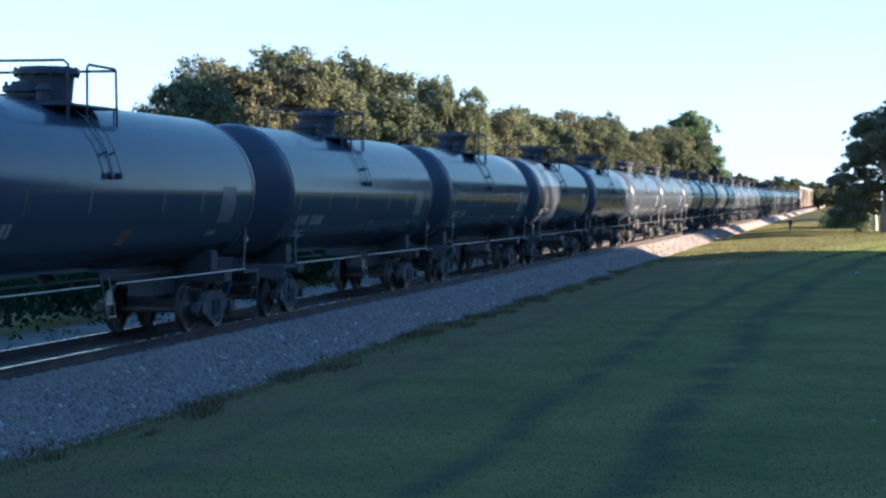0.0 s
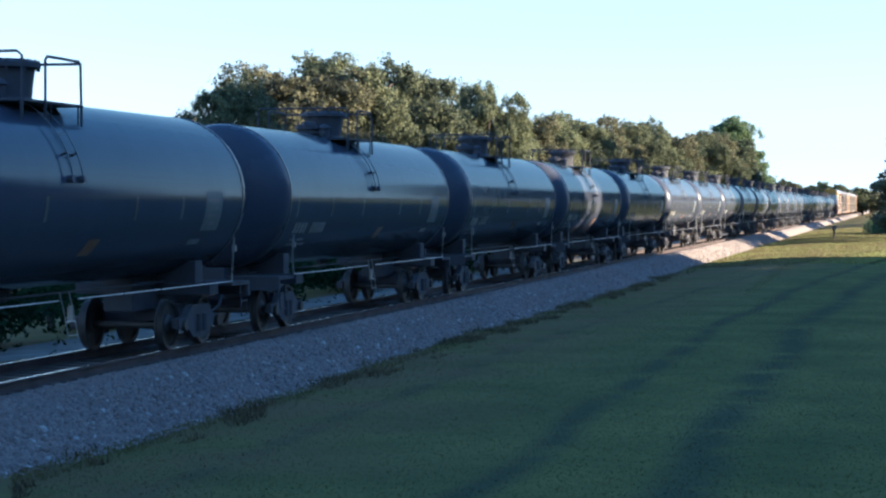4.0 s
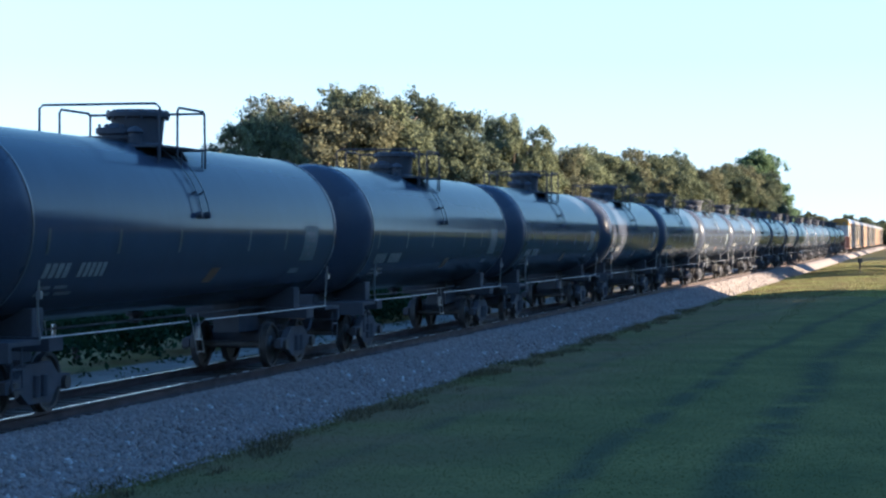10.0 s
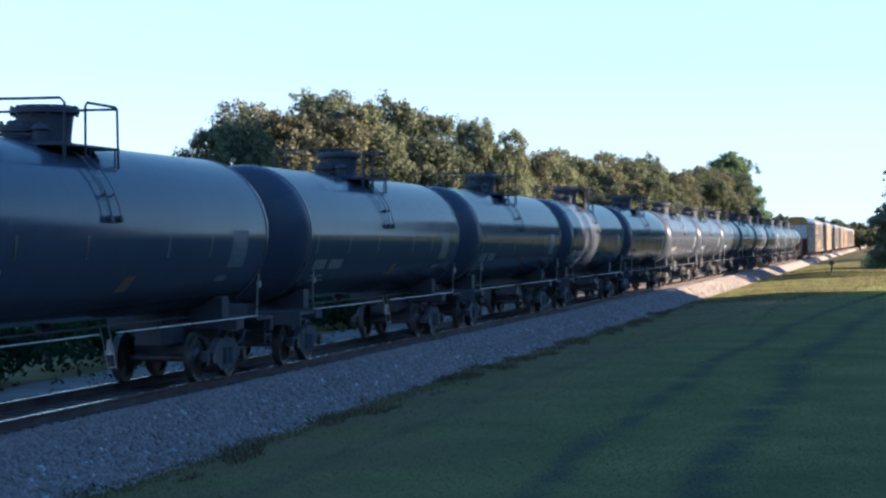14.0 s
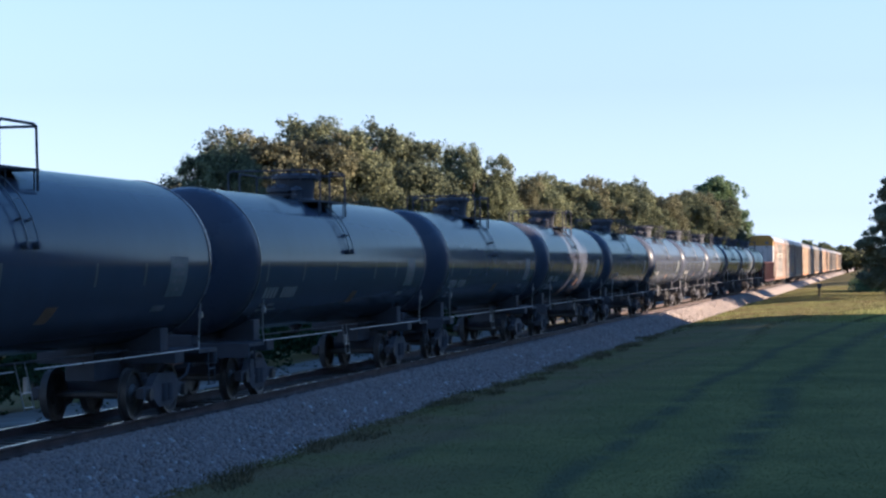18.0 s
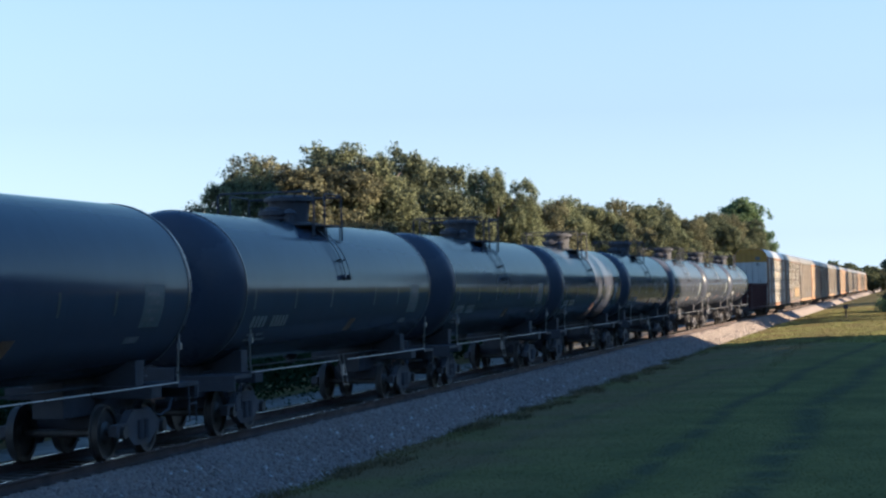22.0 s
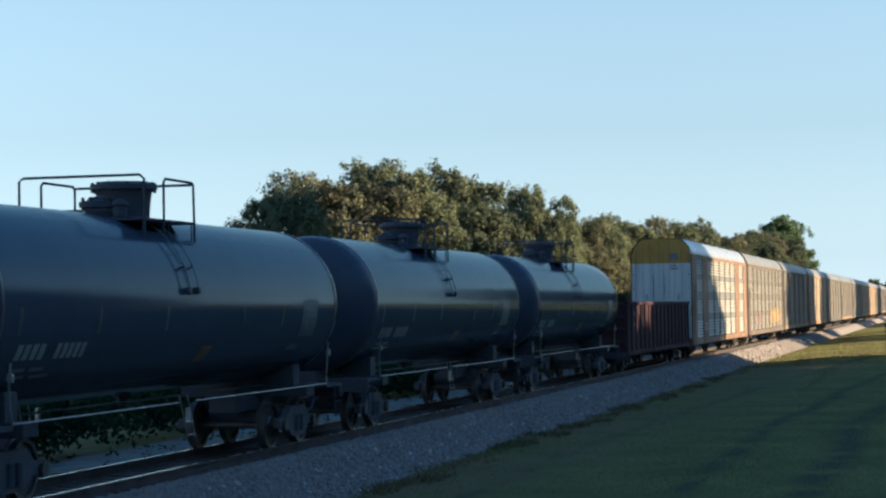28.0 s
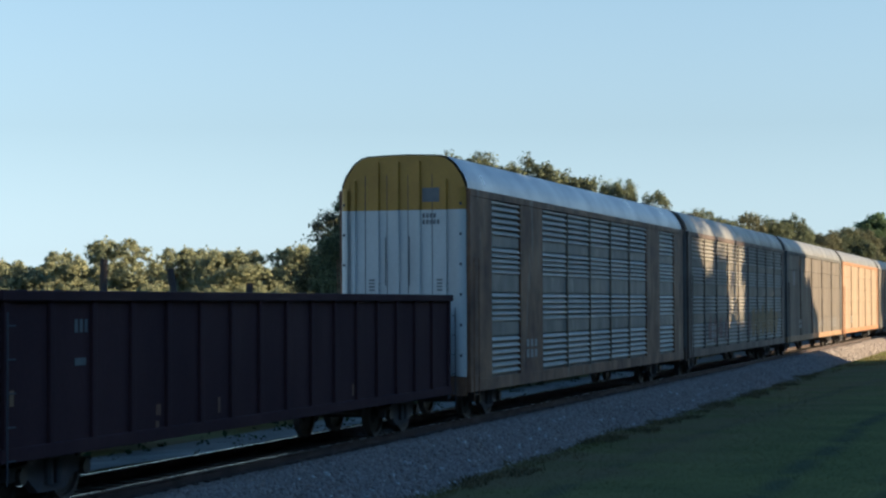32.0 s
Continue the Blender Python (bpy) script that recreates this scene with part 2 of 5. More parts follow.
RAILSIDE = mat("rusty_rail_web", (0.062, 0.040, 0.034), (0.030, 0.021, 0.019), rough=0.8, scale=2, fine=30, bump=0.15)
RAILHEAD = mat("polished_rail_head", (0.72, 0.71, 0.68), (0.52, 0.51, 0.49), rough=0.26, metal=0.9, scale=2, fine=40)
TIE = mat("creosote_timber", (0.072, 0.058, 0.048), (0.030, 0.025, 0.022), rough=0.85, scale=2, fine=35, streak=(0.3, 3, 3), bump=0.3, objvar=0.3)
BALLAST = mat("granite_ballast_bed", (0.292, 0.252, 0.228), (0.198, 0.171, 0.156), rough=0.9, ior=1.15, scale=3, fine=22, bump=0.5)
STONE = mat("granite_ballast_stone", (0.318, 0.275, 0.249), (0.204, 0.176, 0.161), rough=0.85, ior=1.15, scale=5, fine=40, island=0.45)
PALESTONE = mat("pale_quartz_stone", (0.52, 0.49, 0.46), (0.36, 0.33, 0.31), rough=0.7, scale=5, fine=40, island=0.4)
# Dark bed between the rails; its colour includes shade from under the cars.
BED = mat("dark_shaded_track_bed", (0.095, 0.086, 0.088), (0.045, 0.041, 0.044), rough=0.9, scale=4, fine=24, bump=0.8)
DIRT = mat("worn_gravel_dirt", (0.20, 0.18, 0.155), (0.085, 0.08, 0.065), rough=0.9, scale=0.8, fine=14, bump=0.4, spread=0.35)
BARK = mat("grey_brown_bark", (0.16, 0.13, 0.10), (0.07, 0.055, 0.045), rough=0.9, scale=2, fine=14, streak=(2, 2, 0.5), bump=0.5)
PALEBARK = mat("pale_weathered_bark", (0.55, 0.50, 0.44), (0.35, 0.30, 0.26), rough=0.85, scale=2, fine=14, streak=(2, 2, 0.5), bump=0.4)
POSTWOOD = mat("weathered_post_wood", (0.050, 0.040, 0.036), (0.025, 0.02, 0.02), rough=0.9, scale=2, fine=18, streak=(2, 2, 0.4), bump=0.4)
OAK = leaf_mat("oak_leaves", (0.164, 0.177, 0.094), (0.050, 0.060, 0.043))
OAKWARM = leaf_mat("yellowing_oak_leaves", (0.190, 0.182, 0.101), (0.062, 0.066, 0.045))
PINE = leaf_mat("green_tree_leaves", (0.165, 0.215, 0.100), (0.072, 0.105, 0.058))
CEDAR = leaf_mat("dark_cedar_leaves", (0.215, 0.222, 0.135), (0.108, 0.120, 0.082))
SCRUB = leaf_mat("pale_scrub_leaves", (0.320, 0.315, 0.175), (0.150, 0.165, 0.100))
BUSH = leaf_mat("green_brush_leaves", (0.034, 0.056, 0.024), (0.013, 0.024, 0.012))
# Paler copy of the lawn leaves, with sunlight put into the colour.
BLADE = leaf_mat("sunlit_grass_blades", (0.335, 0.350, 0.125), (0.220, 0.245, 0.080))
DRYGRASS = leaf_mat("dry_verge_grass", (0.185, 0.155, 0.085), (0.075, 0.070, 0.042))


def with_lanes(m):
    """Darker wheel lanes worn into the lawn along the railway."""
    nt = m.node_tree
    b = nt.nodes["Principled BSDF"]
    tc = nt.nodes.new("ShaderNodeTexCoord")
    sp = nt.nodes.new("ShaderNodeSeparateXYZ")
    nt.links.new(tc.outputs["Object"], sp.inputs[0])
    wob = nt.nodes.new("ShaderNodeTexNoise")
    wob.inputs["Scale"].default_value, wob.inputs["Detail"].default_value = 0.12, 3
    nt.links.new(tc.outputs["Object"], wob.inputs["Vector"])
    shift = nt.nodes.new("ShaderNodeMath")
    shift.operation = 'MULTIPLY_ADD'
    shift.inputs[1].default_value = 1.0
    nt.links.new(wob.outputs["Fac"], shift.inputs[0])
    past = nt.nodes.new("ShaderNodeMath")          # the lanes bend away from the railway past 45 m
    past.operation = 'SUBTRACT'
    past.inputs[1].default_value = 45.0
    nt.links.new(sp.outputs["Y"], past.inputs[0])
    only = nt.nodes.new("ShaderNodeMath")
    only.operation = 'MAXIMUM'
    only.inputs[1].default_value = 0.0
    nt.links.new(past.outputs[0], only.inputs[0])
    square = nt.nodes.new("ShaderNodeMath")
    square.operation = 'MULTIPLY'
    nt.links.new(only.outputs[0], square.inputs[0])
    nt.links.new(only.outputs[0], square.inputs[1])
    bend = nt.nodes.new("ShaderNodeMath")
    bend.operation = 'MULTIPLY_ADD'
    bend.inputs[1].default_value = -0.00095
    nt.links.new(square.outputs[0], bend.inputs[0])
    nt.links.new(sp.outputs["X"], bend.inputs[2])
    nt.links.new(bend.outputs[0], shift.inputs[2])
    total = None
    for lane, half in ((-8.2, 0.22), (-4.45, 0.27), (-2.1, 0.42)):
        d = nt.nodes.new("ShaderNodeMath")
        d.operation = 'SUBTRACT'
        d.inputs[1].default_value = lane
        nt.links.new(shift.outputs[0], d.inputs[0])
        a = nt.nodes.new("ShaderNodeMath")
        a.operation = 'ABSOLUTE'
        nt.links.new(d.outputs[0], a.inputs[0])
        r = nt.nodes.new("ShaderNodeMapRange")
        r.interpolation_type = 'SMOOTHSTEP'
        r.inputs["From Min"].default_value, r.inputs["From Max"].default_value = half * 1.7, half * 0.15
        nt.links.new(a.outputs[0], r.inputs["Value"])
        if total is None:
            total = r.outputs[0]
        else:
            mx = nt.nodes.new("ShaderNodeMath")
            mx.operation = 'MAXIMUM'
            nt.links.new(total, mx.inputs[0])
            nt.links.new(r.outputs[0], mx.inputs[1])
            total = mx.outputs[0]
    patch = nt.nodes.new("ShaderNodeTexNoise")
    patch.inputs["Scale"].default_value, patch.inputs["Detail"].default_value = 0.9, 4
    nt.links.new(tc.outputs["Object"], patch.inputs["Vector"])
    pr = nt.nodes.new("ShaderNodeMapRange")
    pr.inputs["From Min"].default_value, pr.inputs["From Max"].default_value = 0.28, 0.52
    nt.links.new(patch.outputs["Fac"], pr.inputs["Value"])
    mu = nt.nodes.new("ShaderNodeMath")
    mu.operation = 'MULTIPLY'
    nt.links.new(total, mu.inputs[0])
    nt.links.new(pr.outputs[0], mu.inputs[1])
    mixc = nt.nodes.new("ShaderNodeMix")
    mixc.data_type = 'RGBA'
    src = [l for l in nt.links if l.to_socket == b.inputs["Base Color"]][0].from_socket
    users = [l.to_socket for l in nt.links if l.from_socket == src]
    nt.links.new(mu.outputs[0], mixc.inputs["Factor"])
    nt.links.new(src, mixc.inputs["A"])
    mixc.inputs["B"].default_value = (0.082, 0.090, 0.048, 1)
    # the verge dries to brown towards the ballast, in patches
    near = nt.nodes.new("ShaderNodeMapRange")
    near.interpolation_type = 'SMOOTHSTEP'
    near.inputs["From Min"].default_value, near.inputs["From Max"].default_value = -3.5, -10.0
    nt.links.new(shift.outputs[0], near.inputs["Value"])
    spot = nt.nodes.new("ShaderNodeTexNoise")
    spot.inputs["Scale"].default_value, spot.inputs["Detail"].default_value = 0.35, 5
    nt.links.new(tc.outputs["Object"], spot.inputs["Vector"])
    spr = nt.nodes.new("ShaderNodeMapRange")
    spr.inputs["From Min"].default_value, spr.inputs["From Max"].default_value = 0.35, 0.62
    spr.inputs["To Min"].default_value = 0.25
    nt.links.new(spot.outputs["Fac"], spr.inputs["Value"])
    dry = nt.nodes.new("ShaderNodeMath")
    dry.operation = 'MULTIPLY'
    nt.links.new(near.outputs[0], dry.inputs[0])
    nt.links.new(spr.outputs[0], dry.inputs[1])
    verge = nt.nodes.new("ShaderNodeMix")
    verge.data_type = 'RGBA'
    nt.links.new(dry.outputs[0], verge.inputs["Factor"])
    nt.links.new(mixc.outputs["Result"], verge.inputs["A"])
    verge.inputs["B"].default_value = (0.160, 0.132, 0.070, 1)
    for u in users:
        nt.links.new(verge.outputs["Result"], u)
    return m


GRASS = with_lanes(mat("mown_grass", (0.196, 0.185, 0.062), (0.076, 0.092, 0.038), rough=0.95, ior=1.08, scale=0.4, fine=5.0, bump=0.2, spread=0.48))
with_lanes(BLADE)
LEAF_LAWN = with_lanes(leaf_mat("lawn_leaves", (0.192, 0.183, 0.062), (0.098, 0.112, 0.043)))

# ---------------------------------------------------------------- mesh helpers


def mesh_ob(name, bm, material, smooth=False):
    me = bpy.data.meshes.new(name)
    bm.normal_update()
    bm.to_mesh(me)
    bm.free()
    for mm in (material if isinstance(material, (list, tuple)) else [material]):
        me.materials.append(mm)
    if smooth:
        me.shade_smooth()
        me.set_sharp_from_angle(angle=radians(40))
    return new(name, me)


def part(name, bm, material, parent, label="", smooth=False):
    ob = mesh_ob(name, bm, material, smooth)
    ob.parent = parent
    return tagged(ob, label=label)


def again(name, ob, parent, m=None):
    """Another part on the same mesh."""
    o = new(name, ob.data)
    o.parent = parent
    if m is not None:
        o.matrix_basis = m
    return o


def raw(name, verts, faces, material, smooth=False):
    me = bpy.data.meshes.new(name)
    verts = np.asarray(verts, np.float32)
    faces = np.asarray(faces, np.int32)
    k = faces.shape[1]
    me.vertices.add(len(verts))
    me.vertices.foreach_set("co", verts.ravel())
    me.loops.add(faces.size)
    me.loops.foreach_set("vertex_index", faces.ravel())
    me.polygons.add(len(faces))
    me.polygons.foreach_set("loop_start", np.arange(0, faces.size, k, dtype=np.int32))
    me.update(calc_edges=True)
    me.materials.append(material)
    if smooth:
        me.shade_smooth()
    return me


def box(bm, x0, x1, y0, y1, z0, z1, bevel=0.0):
    vs = [bm.verts.new((x, y, z)) for x in (x0, x1) for y in (y0, y1) for z in (z0, z1)]
    fs = [bm.faces.new([vs[i] for i in q]) for q in ((0, 1, 3, 2), (4, 6, 7, 5), (0, 4, 5, 1), (2, 3, 7, 6), (0, 2, 6, 4), (1, 5, 7, 3))]
    if bevel:
        es = list({e for f in fs for e in f.edges})
        bmesh.ops.bevel(bm, geom=es, offset=bevel, segments=2, affect='EDGES', profile=0.6)
    return bm


def boxes(*dims, bevel=0.0):
    bm = bmesh.new()
    for d in dims:
        box(bm, *d, bevel=bevel)
    return bm


def tube(bm, pts, r, seg=8, cap=True):
    """A round bar through points; r is one radius or one a point."""
    pts = [Vector(p) for p in pts]
    rr = r if isinstance(r, (list, tuple)) else [r] * len(pts)
    rings = []
    u = None
    for i, p in enumerate(pts):
        t = (pts[min(i + 1, len(pts) - 1)] - pts[max(i - 1, 0)]).normalized()
        if u is None:
            u = t.orthogonal().normalized()
        u = (u - t * u.dot(t)).normalized()
        w = t.cross(u)
        rings.append([bm.verts.new(p + (u * math.cos(a) + w * math.sin(a)) * rr[i]) for a in (2 * math.pi * k / seg for k in range(seg))])
    for a, b in zip(rings, rings[1:]):
        for k in range(seg):
            bm.faces.new((a[k], a[(k + 1) % seg], b[(k + 1) % seg], b[k]))
    if cap:
        bm.faces.new(rings[0][::-1])
        bm.faces.new(rings[-1])
    return bm


def lathe(bm, profile, axis, centre=(0, 0, 0), seg=48):
    """Turn (along, radius) pairs round the axis 'x', 'y' or 'z' through centre."""
    rings = []
    c = Vector(centre)
    for s, r in profile:
        ring = []
        n = 1 if r < 1e-5 else seg
        for k in range(n):
            a = 2 * math.pi * k / seg
            p, q = r * math.cos(a), r * math.sin(a)
            v = {'x': (s, p, q), 'y': (q, s, p), 'z': (p, q, s)}[axis]
            ring.append(bm.verts.new(c + Vector(v)))
        rings.append(ring)
    for a, b in zip(rings, rings[1:]):
        for k in range(seg):
            quad = [a[k % len(a)], a[(k + 1) % len(a)], b[(k + 1) % len(b)], b[k % len(b)]]
            seen = []
            for v in quad:
                if v not in seen:
                    seen.append(v)
            if len(seen) > 2:
                bm.faces.new(seen)
    for ring in (rings[0], rings[-1]):
        if len(ring) > 2:
            bm.faces.new(ring if ring is rings[-1] else ring[::-1])
    bmesh.ops.recalc_face_normals(bm, faces=bm.faces)
    return bm


# ---------------------------------------------------------------- ground, ballast, track
TRACK_X = -13.87
GRASS_Z = -0.75


def ground_height(x, y):
    r = math.hypot(x, y)
    mound = 1.75 * max(0.0, min(1.0, (15.0 - r) / 10.0)) ** 1.2
    und = 0.05 * noise.noise(Vector((x * 0.09, y * 0.05, 3.0))) if r < 400 else 0.0
    far = max(0.0, -x - 19.0)
    rise = max(0.0, min(1.0, (y - 60.0) / 60.0))
    rise *= max(0.0, min(1.0, (x + 11.5) / 6.0))
    return GRASS_Z + mound + und + 0.35 * rise * rise * (3 - 2 * rise) - 0.25 * min(1.0, far / 6.0)


def build_ground():
    def steps(lo, hi, near_lo, near_hi, fine, n):
        a = list(np.arange(near_lo, near_hi + fine, fine))
        left = [near_lo - (near_lo - lo) * (k / n) ** 3 for k in range(n, 0, -1)]
        right = [near_hi + (hi - near_hi) * (k / n) ** 3 for k in range(1, n + 1)]
        return left + a + right
    xs = steps(-3000, 3000, -40, 24, 1.0, 14)
    ys = steps(-1500, 4500, -20, 160, 1.5, 22)
    verts = [(x, y, ground_height(x, y)) for y in ys for x in xs]
    w = len(xs)
    faces = [(j * w + i, j * w + i + 1, (j + 1) * w + i + 1, (j + 1) * w + i) for j in range(len(ys) - 1) for i in range(w - 1)]
    g = new("ground", raw("ground", verts, faces, GRASS, True))
    return tagged(g, "mown green lawn with dark wheel lanes beside the railway", "grass", kind="structure")


build_ground()


def edge_shift(y, i):
    """How far the foot and the shoulder of the bank wander sideways."""
    size = 0.22 if i < 9 else 0.36 if y < 95 else 0.45
    return size * noise.noise(Vector((0.0, y * (0.3 if y < 95 else 0.09), i * 1.7)))


def build_ballast():
    y0, y1 = -60.0, 1400.0
    prof = [(-3.6, -0.95), (-2.3, -0.35), (-1.65, -0.16), (-0.70, -0.16), (-0.62, -0.19), (0.62, -0.19), (1.16, -0.17), (1.60, -0.15), (2.05, -0.36), (2.95, -0.85), (3.2, -0.95)]
    ys = list(np.arange(y0, 180, 1.0)) + list(np.arange(180, y1 + 1, 20.0))
    bm = bmesh.new()
    rows = []
    for y in ys:
        row = []
        for i, (x, z) in enumerate(prof):
            inner = 4 <= i <= 6
            wob = 0 if inner else 0.035 * noise.noise(Vector((x * 0.7, y * 0.35, 1.0)))
            xo = edge_shift(y, i) if i in (0, 1, 8, 9, 10) else 0
            row.append(bm.verts.new((TRACK_X + x + xo, y, z + wob * (0.35 if 2 <= i <= 7 else 1))))
        rows.append(row)
    for a, b in zip(rows, rows[1:]):
        for i in range(len(prof) - 1):
            f = bm.faces.new((a[i], a[i + 1], b[i + 1], b[i]))
            f.material_index = 1 if 3 <= i <= 5 else 0
            f.smooth = True
    ob = mesh_ob("ballast", bm, [BALLAST, BED])
    tagged(ob, "grey crushed granite ballast bank with a dark track bed", "ballast", kind="structure")
    return ob


build_ballast()


def stones(name, n, seed, x0, x1, y0, y1, size, material=STONE):
    """Loose crushed stones on the near shoulder."""
    rng = np.random.default_rng(seed)
    base = np.array([(-1, -1, -1), (1, -1, -1), (1, 1, -1), (-1, 1, -1), (-.7, -.7, 1), (.7, -.7, 1), (.7, .7, 1), (-.7, .7, 1)], float)
    quad = np.array([(0, 3, 2, 1), (4, 5, 6, 7), (0, 1, 5, 4), (1, 2, 6, 5), (2, 3, 7, 6), (3, 0, 4, 7)])
    x = rng.uniform(x0, x1, n)
    y = y0 + (y1 - y0) * rng.uniform(0, 1, n) ** 1.6
    z = np.interp(x, (0.85, 1.55, 2.05, 2.95, 3.2), (-0.16, -0.15, -0.36, -0.80, -0.80))
    out = np.array([(edge_shift(b, 8), edge_shift(b, 9)) for b in y])
    x = x + np.where(x < 2.05, out[:, 0] * np.clip((x - 1.6) / 0.45, 0, 1), out[:, 0] + (out[:, 1] - out[:, 0]) * np.clip((x - 2.05) / 0.9, 0, 1))
    s = size * rng.uniform(0.5, 1.25, n)
    v = base[None] * (1 + rng.uniform(-0.35, 0.35, (n, 8, 3))) * s[:, None, None] * np.array([1, 1, 0.75]) * 0.5
    ang = rng.uniform(0, 6.28, (n, 3))
    for ax in range(3):
        c, sn = np.cos(ang[:, ax])[:, None], np.sin(ang[:, ax])[:, None]
        a, b = (ax + 1) % 3, (ax + 2) % 3
        va, vb = v[:, :, a].copy(), v[:, :, b].copy()
        v[:, :, a], v[:, :, b] = c * va - sn * vb, sn * va + c * vb
    v += np.stack([x + TRACK_X, y, z], 1)[:, None, :]
    f = (quad[None] + (np.arange(n) * 8)[:, None, None]).reshape(-1, 4)
    ob = new(name, raw(name, v.reshape(-1, 3), f, material))
    return tagged(ob, "loose angular grey granite stones on the ballast shoulder", "ballast stones", kind="stuff")


stones("ballast_stones", 44000, 4, 1.18, 3.15, 20.0, 90.0, 0.075)
stones("far_ballast_stones", 20000, 6, 1.18, 3.3, 88.0, 200.0, 0.095)
stones("pale_stones", 420, 95, 1.75, 3.05, 20, 75, 0.085, PALESTONE)


def build_track():
    track = tagged(new("railway_track"), "single straight track of rusty rails on timber ties", "railway track", kind="structure")
    track.location = (TRACK_X, 0, 0)
    y0, y1 = -60.0, 1400.0
    foot = [(-0.07, -0.18), (0.07, -0.18), (0.07, -0.165), (0.014, -0.145), (0.010, -0.06), (0.036, -0.045), (0.036, -0.012), (0.028, 0.0), (-0.028, 0.0), (-0.036, -0.012), (-0.036, -0.045), (-0.010, -0.06), (-0.014, -0.145), (-0.07, -0.165)]
    for sx in (-0.755, 0.755):
        bm = bmesh.new()
        a = [bm.verts.new((sx + x, y0, z)) for x, z in foot]
        b = [bm.verts.new((sx + x, y1, z)) for x, z in foot]
        for i in range(len(foot)):
            f = bm.faces.new((a[i], a[(i + 1) % len(foot)], b[(i + 1) % len(foot)], b[i]))
            f.material_index = 1 if i == 7 else 0
        part("rail", bm, [RAILSIDE, RAILHEAD], track, "rusty steel rail with a polished head")
    tie = part("tie", boxes((-1.28, 1.28, -0.115, 0.115, -0.34, -0.165), bevel=0.012), TIE, track, "dark creosoted timber tie")
    tie.location = (0, 24, 0)
    for k in range(1, 290):
        o = again("tie", tie, track)
        o.location = (random.uniform(-0.03, 0.03), 24 + k * 0.52, random.uniform(-0.008, 0.006))
        o.rotation_euler = (0, 0, random.uniform(-0.015, 0.015))
    bm = bmesh.new()
    for k in range(160):
        box(bm, -1.28, 1.28, 175 + k * 0.52, 175.23 + k * 0.52, -0.34, -0.166)
    far = part("far_ties", bm, TIE, track)
    tagged(far, kind="stuff")
    return track


# ---------------------------------------------------------------- running gear shared by all cars


def wheel_bm():
    bm = bmesh.new()
    lathe(bm, [(-0.07, 0.12), (-0.05, 0.17), (-0.015, 0.19), (-0.01, 0.38), (-0.055, 0.40), (-0.065, 0.455), (0.05, 0.457), (0.06, 0.485), (0.085, 0.485), (0.085, 0.40), (0.03, 0.38), (0.02, 0.19), (0.07, 0.15), (0.07, 0.10)], 'x', seg=28)
    return bm


WHEEL_MESH = None


def truck(parent, y):
    """A two-axle freight truck under a car."""
    global WHEEL_MESH
    t = part("truck", boxes((-1.05, 1.05, y - 0.22, y + 0.22, 0.42, 0.72), (-0.75, 0.75, y - 0.16, y + 0.16, 0.70, 0.82), bevel=0.03), BROWNSTEEL, parent, "cast steel bolster of a two-axle truck")
    for sx in (-1.0, 1.0):
        bm = bmesh.new()
        o = 0.07
        outer = [(-1.12, 0.40), (-1.12, 0.58), (-0.70, 0.60), (-0.42, 0.80), (0.42, 0.80), (0.70, 0.60), (1.12, 0.58), (1.12, 0.40), (0.66, 0.40), (0.36, 0.20), (-0.36, 0.20), (-0.66, 0.40)]
        a = [bm.verts.new((sx - o, y + p, z)) for p, z in outer]
        b = [bm.verts.new((sx + o, y + p, z)) for p, z in outer]
        bm.faces.new(a[::-1])
        bm.faces.new(b)
        for i in range(12):
            bm.faces.new((a[i], a[(i + 1) % 12], b[(i + 1) % 12], b[i]))
        bmesh.ops.recalc_face_normals(bm, faces=bm.faces)
        part("side_frame", bm, BROWNSTEEL, t)
        bm = bmesh.new()
        for k in (-0.13, 0.13):
            tube(bm, [(sx + 0.085 * (1 if sx > 0 else -1), y + k, 0.30), (sx + 0.085 * (1 if sx > 0 else -1), y + k, 0.62)], 0.07, 10)
        part("spring", bm, BLACK, t)
    for dy in (-0.89, 0.89):
        bm = bmesh.new()
        tube(bm, [(-1.10, y + dy, 0.455), (1.10, y + dy, 0.455)], 0.075, 12)
        for sx in (-1.09, 1.09):
            tube(bm, [(sx - 0.05, y + dy, 0.455), (sx + 0.05, y + dy, 0.455)], 0.11, 12)
        part("axle", bm, WHEELSTEEL, t)
        for sx, turn in ((-0.755, 180), (0.755, 0)):
            if WHEEL_MESH is None:
                w = part("wheel", wheel_bm(), WHEELSTEEL, t, "rolled steel wheel with a flange", True)
                WHEEL_MESH = w
            else:
                w = again("wheel", WHEEL_MESH, t)
                tagged(w, "rolled steel wheel with a flange")
            w.matrix_basis = pose(sx, y + dy, 0.457, 0, 0, 180 - turn)
    return t


def couplers(car, length):
    for y, s in ((0.0, 1), (length, -1)):
        bm = boxes((-0.09, 0.09, min(y + s * 0.16, y + s * 0.9), max(y + s * 0.16, y + s * 0.9), 0.78, 0.96), bevel=0.02)
        box(bm, -0.17, 0.15, min(y + s * 0.0, y + s * 0.24), max(y + s * 0.0, y + s * 0.24) - 0.004, 0.72, 1.0, bevel=0.04)
        part("coupler", bm, RUST, car, "rusty knuckle coupler")
        bm = bmesh.new()
        tube(bm, [(0.28, y + s * 0.75, 0.80), (0.30, y + s * 0.5, 0.60), (0.24, y + s * 0.2, 0.50), (0.15, y + s * 0.05, 0.56)], 0.028, 8)
        part("air_hose", bm, BLACK, car)


